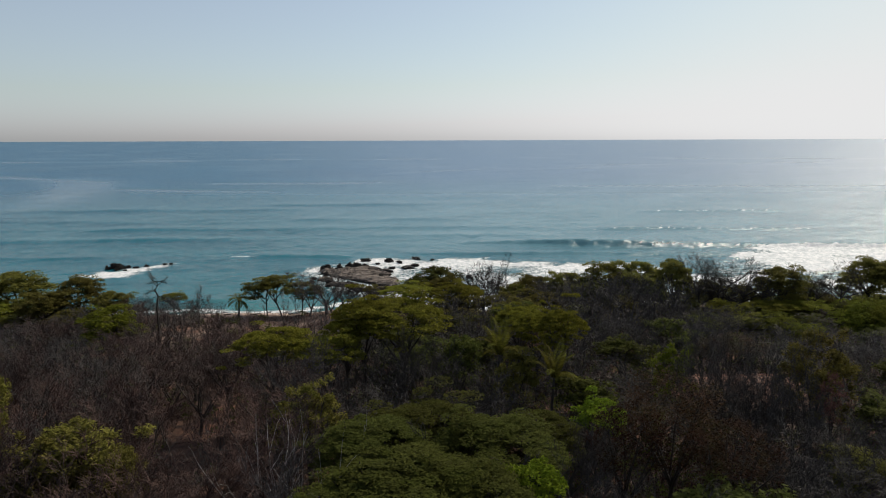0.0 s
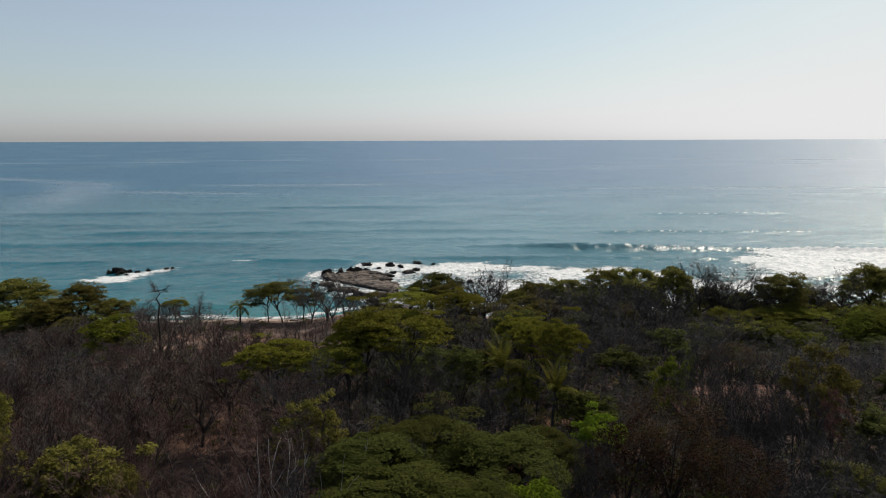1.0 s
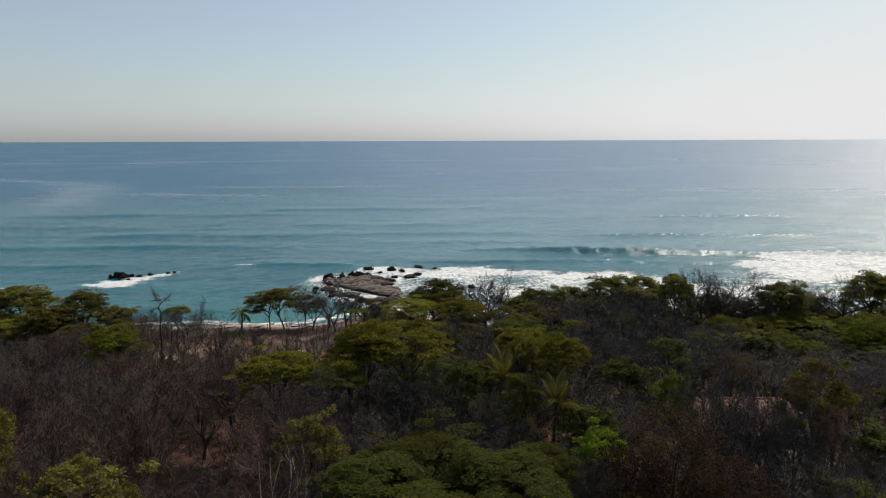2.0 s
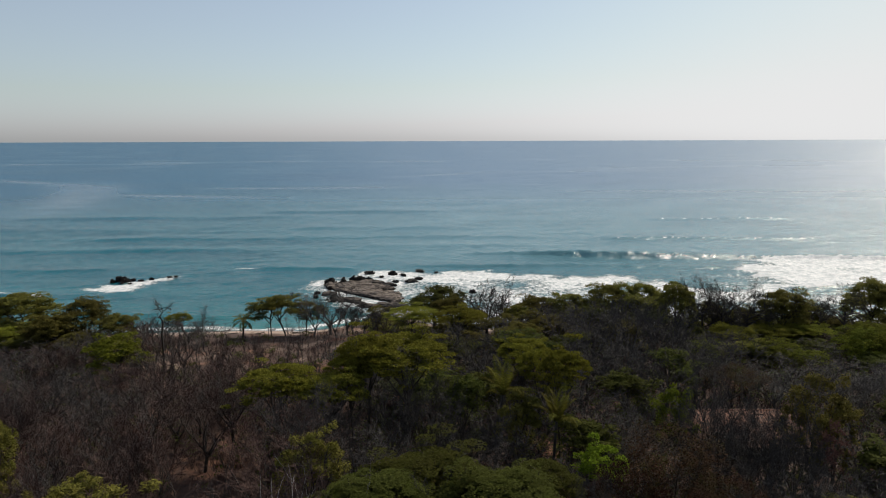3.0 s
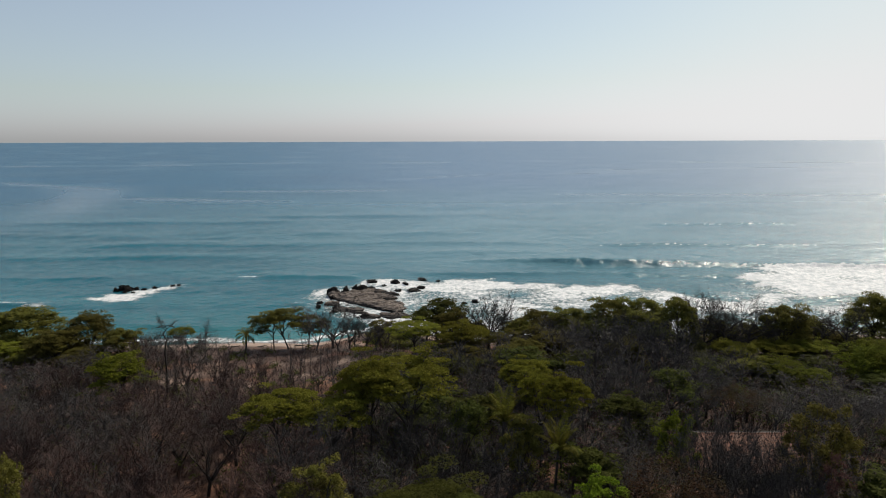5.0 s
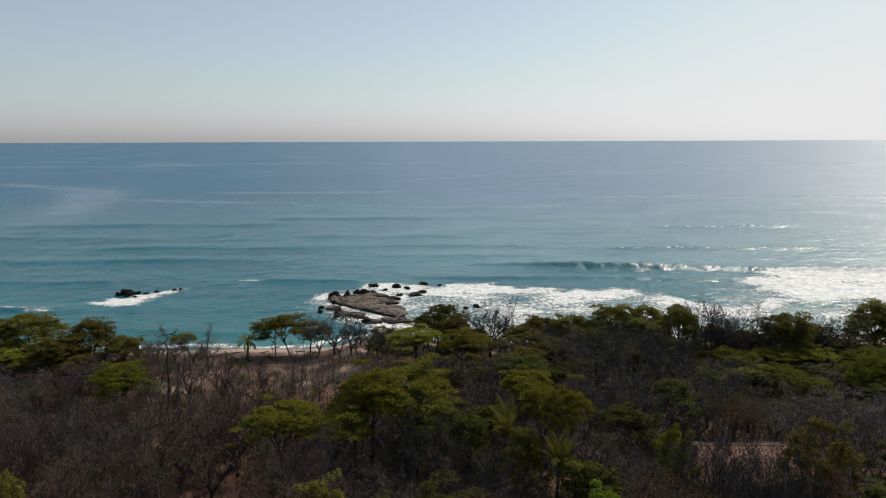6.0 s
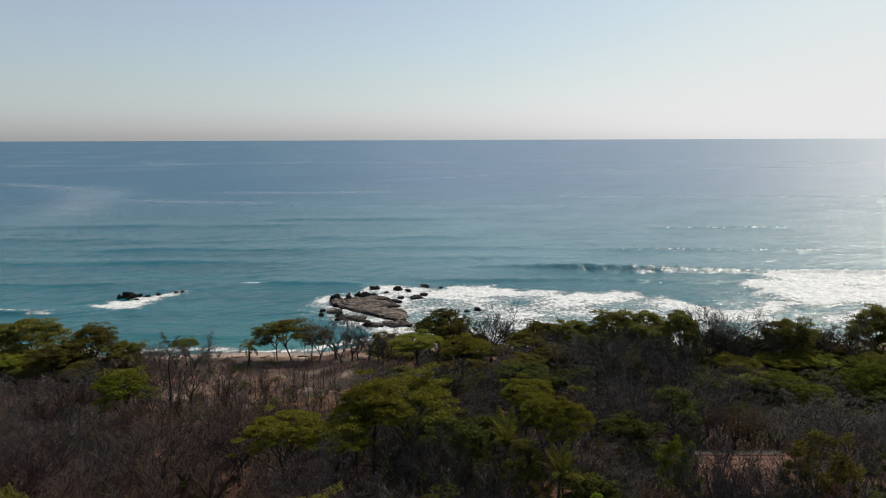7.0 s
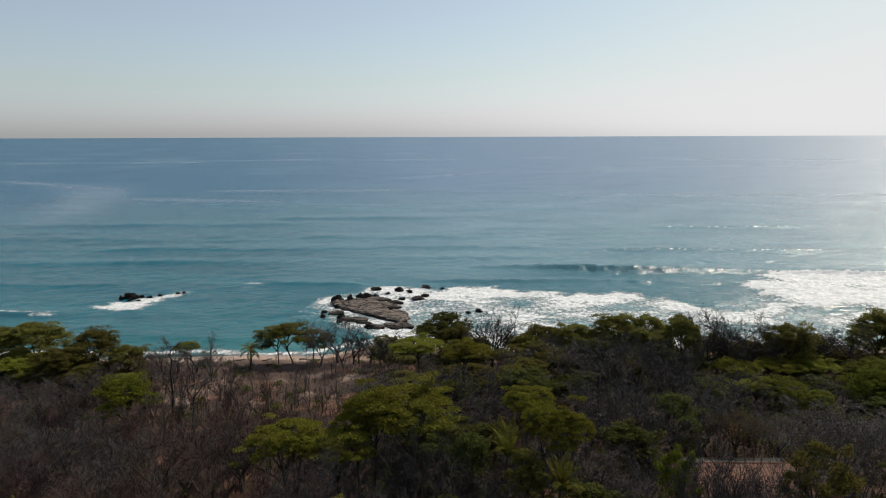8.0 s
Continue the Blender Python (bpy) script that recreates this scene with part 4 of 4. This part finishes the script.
def forest():
    y = 34.0
    while y < 166:
        half = 0.72 * y + 8
        step = 5.6 + 0.012 * y
        x = -half + pick.uniform(0, step)
        while x < half:
            px, py = x + pick.uniform(-1.3, 1.3), y + pick.uniform(-1.6, 1.6)
            x += step
            if HOUSE_X[0] - 2 < px < HOUSE_X[1] + 2 and HOUSE_Y[0] < py < HOUSE_Y[1]:
                continue
            along_gap = (py - 64) / 14
            gap = math.hypot((px + 0.4 * py) / 5.5, along_gap) < 1
            if gap and pick.random() < 0.35:
                continue  # an opening that shows the ground
            clearing = -62 < px < -16 and py > 110 + 0.25 * (px + 62)
            thin = -64 < px < -18 and 100 < py and not clearing
            if py > float(shore_y(px)) - 19 or (clearing and pick.random() < 0.25) or (thin and pick.random() < 0.2):
                continue
            if clearing and abs(float(shore_y(px)) - py - 36 - 5 * math.sin(px * 0.08)) < 3.5 and pick.random() < 0.8:
                continue  # the sandy track
            if any(math.hypot(px - a, py - b) < 0.31 * w for a, b, w in taken):
                continue
            top = crown_top(px, py) - pick.uniform(0.3, 3.0)
            u = pick.random()
            wide = pick.uniform(8.5, 11.5)
            side = px / py
            if gap:
                kind, wide, top = "sapling", pick.uniform(3.5, 5), float(ground_z(px, py)) + pick.uniform(6, 9)
            elif clearing:
                kind, wide = "sapling" if u < 0.6 else "red", pick.uniform(3, 4.5)
                top = float(ground_z(px, py)) + (pick.uniform(5, 8.5) if kind == "sapling" else pick.uniform(1.8, 3.2))
            elif thin:
                kind, wide, top = "red" if u < 0.5 else "sapling" if u < 0.85 else "grey", pick.uniform(4.5, 6.5), float(ground_z(px, py)) + pick.uniform(6, 10)
            elif px < -14 and py < 128:
                red = 0.25 if side < -0.45 and py > 75 else 0.8 if side < -0.25 else 0.35
                kind = "red" if u < red else "grey"
            elif px < -14:
                kind = "broad" if u < 0.5 else "grey"
            elif py > 124:
                kind = "broad" if u < 0.4 else "dark" if u < 0.6 else "grey"
            elif px > 8:
                kind = "vine" if px > 48 and py > 116 and u < 0.3 else "broad" if px > 48 and py > 116 and u < 0.5 else "dark" if u < 0.12 else "grey" if u < 0.96 else "brown"
            else:
                kind = "grey" if u < 0.8 else "dark"
            plant(kind, px, py, top, wide)
            taken.append((px, py, 6.5))
        y += 5.0 + 0.012 * y


forest()
for _ in range(60):
    px, py = pick.uniform(-66, -22), 100 + 30 * pick.random() ** 1.3
    plant("sapling" if pick.random() < 0.7 else "red", px, py, float(ground_z(px, py)) + pick.uniform(5, 9), pick.uniform(3, 5))


def undergrowth():
    """Low stems and dry leaves that cover the forest floor."""
    g = random.Random(11)
    stems, spots = [], []
    for _ in range(16000):
        y = 32 + 128 * g.random() ** 0.8
        x = g.uniform(-0.74 * y - 6, 0.74 * y + 6)
        if HOUSE_X[0] < x < HOUSE_X[1] and 81 < y < 97 or y > float(shore_y(x)) - 20:
            continue
        clearing = -62 < x < -16 and y > 110 + 0.25 * (x + 62)
        gap = math.hypot((x + 0.4 * y) / 6, (y - 64) / 15) < 1
        track = abs(float(shore_y(x)) - y - 36 - 5 * math.sin(x * 0.08)) < 3
        if clearing and g.random() < (0.9 if track else 0.12) or gap and g.random() < 0.6:
            continue
        z = float(ground_z(x, y))
        h = g.uniform(0.5, 1.8) if clearing else g.uniform(0.6, 1.6) if gap else g.uniform(1.5, 5.0)
        for _ in range(4):
            stems.append([(Vector((x, y, z - 0.1)), 0.03), (Vector((x + g.gauss(0, 0.25) * h, y + g.gauss(0, 0.25) * h, z + h * g.uniform(0.6, 1))), 0)])
        if clearing and g.random() < 0.04:
            spots += [(Vector((x + g.gauss(0, 0.6), y + g.gauss(0, 0.6), z + g.uniform(0.2, 1.1))), 0.8, 0.5) for _ in range(5)]
        if not clearing and g.random() < (0.15 if x < -12 else 0.4):
            spots.append((Vector((x, y, z + h * 0.6)), 0.9, 0.9))
    tagged(linked("undergrowth", *tubes(stems, 3), TWIG_RED), "Tangled dry red-brown stems on the forest floor", "undergrowth", kind="stuff")
    tagged(linked("low_foliage", *leaves(g, spots, 16, 0.28, 0.7), LEAF["dark"]), "Scattered dark green low foliage on the forest floor", "undergrowth", kind="stuff")


undergrowth()



# ---- house among the trees ----
def tile_material():
    m, t, bsdf, out = blank("weathered_clay_tile")
    info = t.nodes.new("ShaderNodeObjectInfo")
    c = mixed(t, info.outputs["Random"], (0.11, 0.047, 0.028), (0.20, 0.092, 0.056))
    c = mixed(t, ranged(t, noise_of(t, 1.2, 5, 0.6), 0.45, 0.7), c, (0.12, 0.072, 0.052))
    t.links.new(c, bsdf.inputs["Base Color"])
    bsdf.inputs["Roughness"].default_value = 0.85
    bumped(t, bsdf, noise_of(t, 20, 3), 0.4, 0.02)
    return m


def plaster_material():
    m, t, bsdf, out = blank("stained_plaster")
    c = mixed(t, ranged(t, noise_of(t, 0.9, 5, 0.6), 0.35, 0.7), (0.42, 0.36, 0.29), (0.28, 0.23, 0.18))
    t.links.new(c, bsdf.inputs["Base Color"])
    bsdf.inputs["Roughness"].default_value = 0.9
    bumped(t, bsdf, noise_of(t, 9, 4), 0.3, 0.02)
    return m


def box(x0, y0, z0, x1, y1, z1):
    v = [(x, y, z) for z in (z0, z1) for x, y in ((x0, y0), (x1, y0), (x1, y1), (x0, y1))]
    return v, [(3, 2, 1, 0), (4, 5, 6, 7), (0, 1, 5, 4), (1, 2, 6, 5), (2, 3, 7, 6), (3, 0, 4, 7)]


def slab(outline, z0, z1):
    """A flat plate with four corners."""
    return [(x, y, z) for z in (z0, z1) for x, y in outline], [(3, 2, 1, 0), (4, 5, 6, 7), (0, 1, 5, 4), (1, 2, 6, 5), (2, 3, 7, 6), (3, 0, 4, 7)]


def make_house():
    """A low house with a hip roof of clay tiles, its ridge along x."""
    tile, plaster = tile_material(), plaster_material()
    x0, x1, ridge_y, ridge_z, eave_z, half = 31.2, 48.6, 89.0, 13.0, 10.6, 6.5
    rx0, rx1 = 34.2, 45.8
    root = tagged(new("house"), "Low house with a weathered terracotta tile hip roof among trees", "house")
    base = float(ground_z(39, 84)) - 0.4
    w = 0.25
    ya, yb, wa, wb = ridge_y - half + 1, ridge_y + half - 1, x0 + 0.6, x1 - 0.6
    for x, y, xx, yy in ((wa, ya, wb, ya + w), (wa, yb - w, wb, yb), (wa, ya + w, wa + w, yb - w), (wb - w, ya + w, wb, yb - w)):
        linked("wall", *box(x, y, base, xx, yy, eave_z), plaster, root)
    run, drop = half, ridge_z - eave_z
    length = math.hypot(run, drop)
    slope = math.atan2(drop, run)
    for side in (-1, 1):
        deck = linked("roof", *slab(((x0, -length), (x1, -length), (rx1, 0), (rx0, 0)), -0.12, -0.02), BARK_DARK, root, "timber roof deck")
        deck.matrix_basis = Matrix.Translation((0, ridge_y, ridge_z)) @ (Matrix.Rotation(slope, 4, "X") if side < 0 else Matrix.Translation((x0 + x1, 0, 0)) @ Matrix.Rotation(math.pi, 4, "Z") @ Matrix.Rotation(slope, 4, "X"))
        if side > 0:
            continue
        # barrel tiles in courses on the slope that can be seen
        rows, cols = 9, 33
        arc = [(math.cos(a), math.sin(a)) for a in (0.15, 1.0, 2.14, 2.99)]
        dx, dy = (x1 - x0) / cols, length / rows
        v = [(dx * 0.52 * c, y, 0.085 * s + z) for y, z in ((0, 0.04), (-dy * 1.12, 0.075)) for c, s in arc]
        f = [(k, k + 1, k + 5, k + 4) for k in range(3)] + [(4, 5, 6, 7)]
        me = bpy.data.meshes.new("tile")
        me.from_pydata(v, [], f)
        me.materials.append(tile)
        for r in range(rows):
            for c in range(cols):
                x, k = x0 + (c + 0.5) * dx, (r + 0.6) / rows
                if not rx0 + (x0 - rx0) * k < x < rx1 + (x1 - rx1) * k:
                    continue
                ob = new("tile", me)
                ob.parent = deck
                ob.location = (x + pick.uniform(-0.02, 0.02), -r * dy, pick.uniform(-0.015, 0.02))
    # the two hipped ends
    for tip, foot in ((rx0, x0), (rx1, x1)):
        corners = [(tip, ridge_y, ridge_z), (foot, ridge_y - half, eave_z), (foot, ridge_y + half, eave_z)]
        v = [(x, y, z + d) for d in (0.03, -0.1) for x, y, z in corners]
        linked("roof", v, [(0, 1, 2), (5, 4, 3), (0, 3, 4, 1), (1, 4, 5, 2), (2, 5, 3, 0)], tile, root, "tiled hip end")
    cap = [[(Vector((rx0 - 0.1, ridge_y, ridge_z + 0.02)), 0.17), (Vector(((rx0 + rx1) / 2, ridge_y, ridge_z + 0.04)), 0.17), (Vector((rx1 + 0.1, ridge_y, ridge_z + 0.02)), 0.17)]]
    for tip, foot in ((rx0, x0), (rx1, x1)):
        cap.append([(Vector((tip, ridge_y, ridge_z + 0.02)), 0.15), (Vector(((tip + foot) / 2, ridge_y - half / 2, (ridge_z + eave_z) / 2 + 0.06)), 0.15), (Vector((foot, ridge_y - half, eave_z + 0.05)), 0.15)])
    linked("ridge_cap", *tubes(cap, 8), tile, root, "mortared clay ridge cap")


make_house()


# ---- driftwood on the beach ----
def make_log(x, y, length, radius, turn, seed):
    g = random.Random(seed)
    path = shoot(g, Vector((-length / 2, 0, 0)), Vector((1, 0, 0)), length, radius, 6, 0.08, 0.0, 0.5)
    stubs = []
    for k in (0.35, 0.6, 0.85):
        p, d, r = along(path, k)
        stubs.append(shoot(g, p, sideways(g, d, 55), length * 0.16, r * 0.5, 2, 0.1, 0.05, 0.4))
    ob = linked("driftwood_log", *joined(tubes([path], 8), tubes(stubs, 5)), BARK, soft=True)
    slope = math.degrees(math.atan2(float(ground_z(x, y + 1) - ground_z(x, y - 1)), 2)) * math.sin(radians(turn))
    ob.matrix_world = pose(x, y, float(ground_z(x, y)) + radius * 0.5, 0, -slope, turn)
    tagged(ob, "Weathered grey driftwood log lying on the beach sand", "log", "driftwood")


for i, row in enumerate(((-45.5, 161, 2.6, 0.16, 20), (-36.5, 163, 3.4, 0.18, -12), (-31.5, 160, 4.2, 0.2, 35), (-24, 166, 3, 0.16, -30), (-52, 160.5, 2.2, 0.14, 8))):
    make_log(*row, 40 + i)
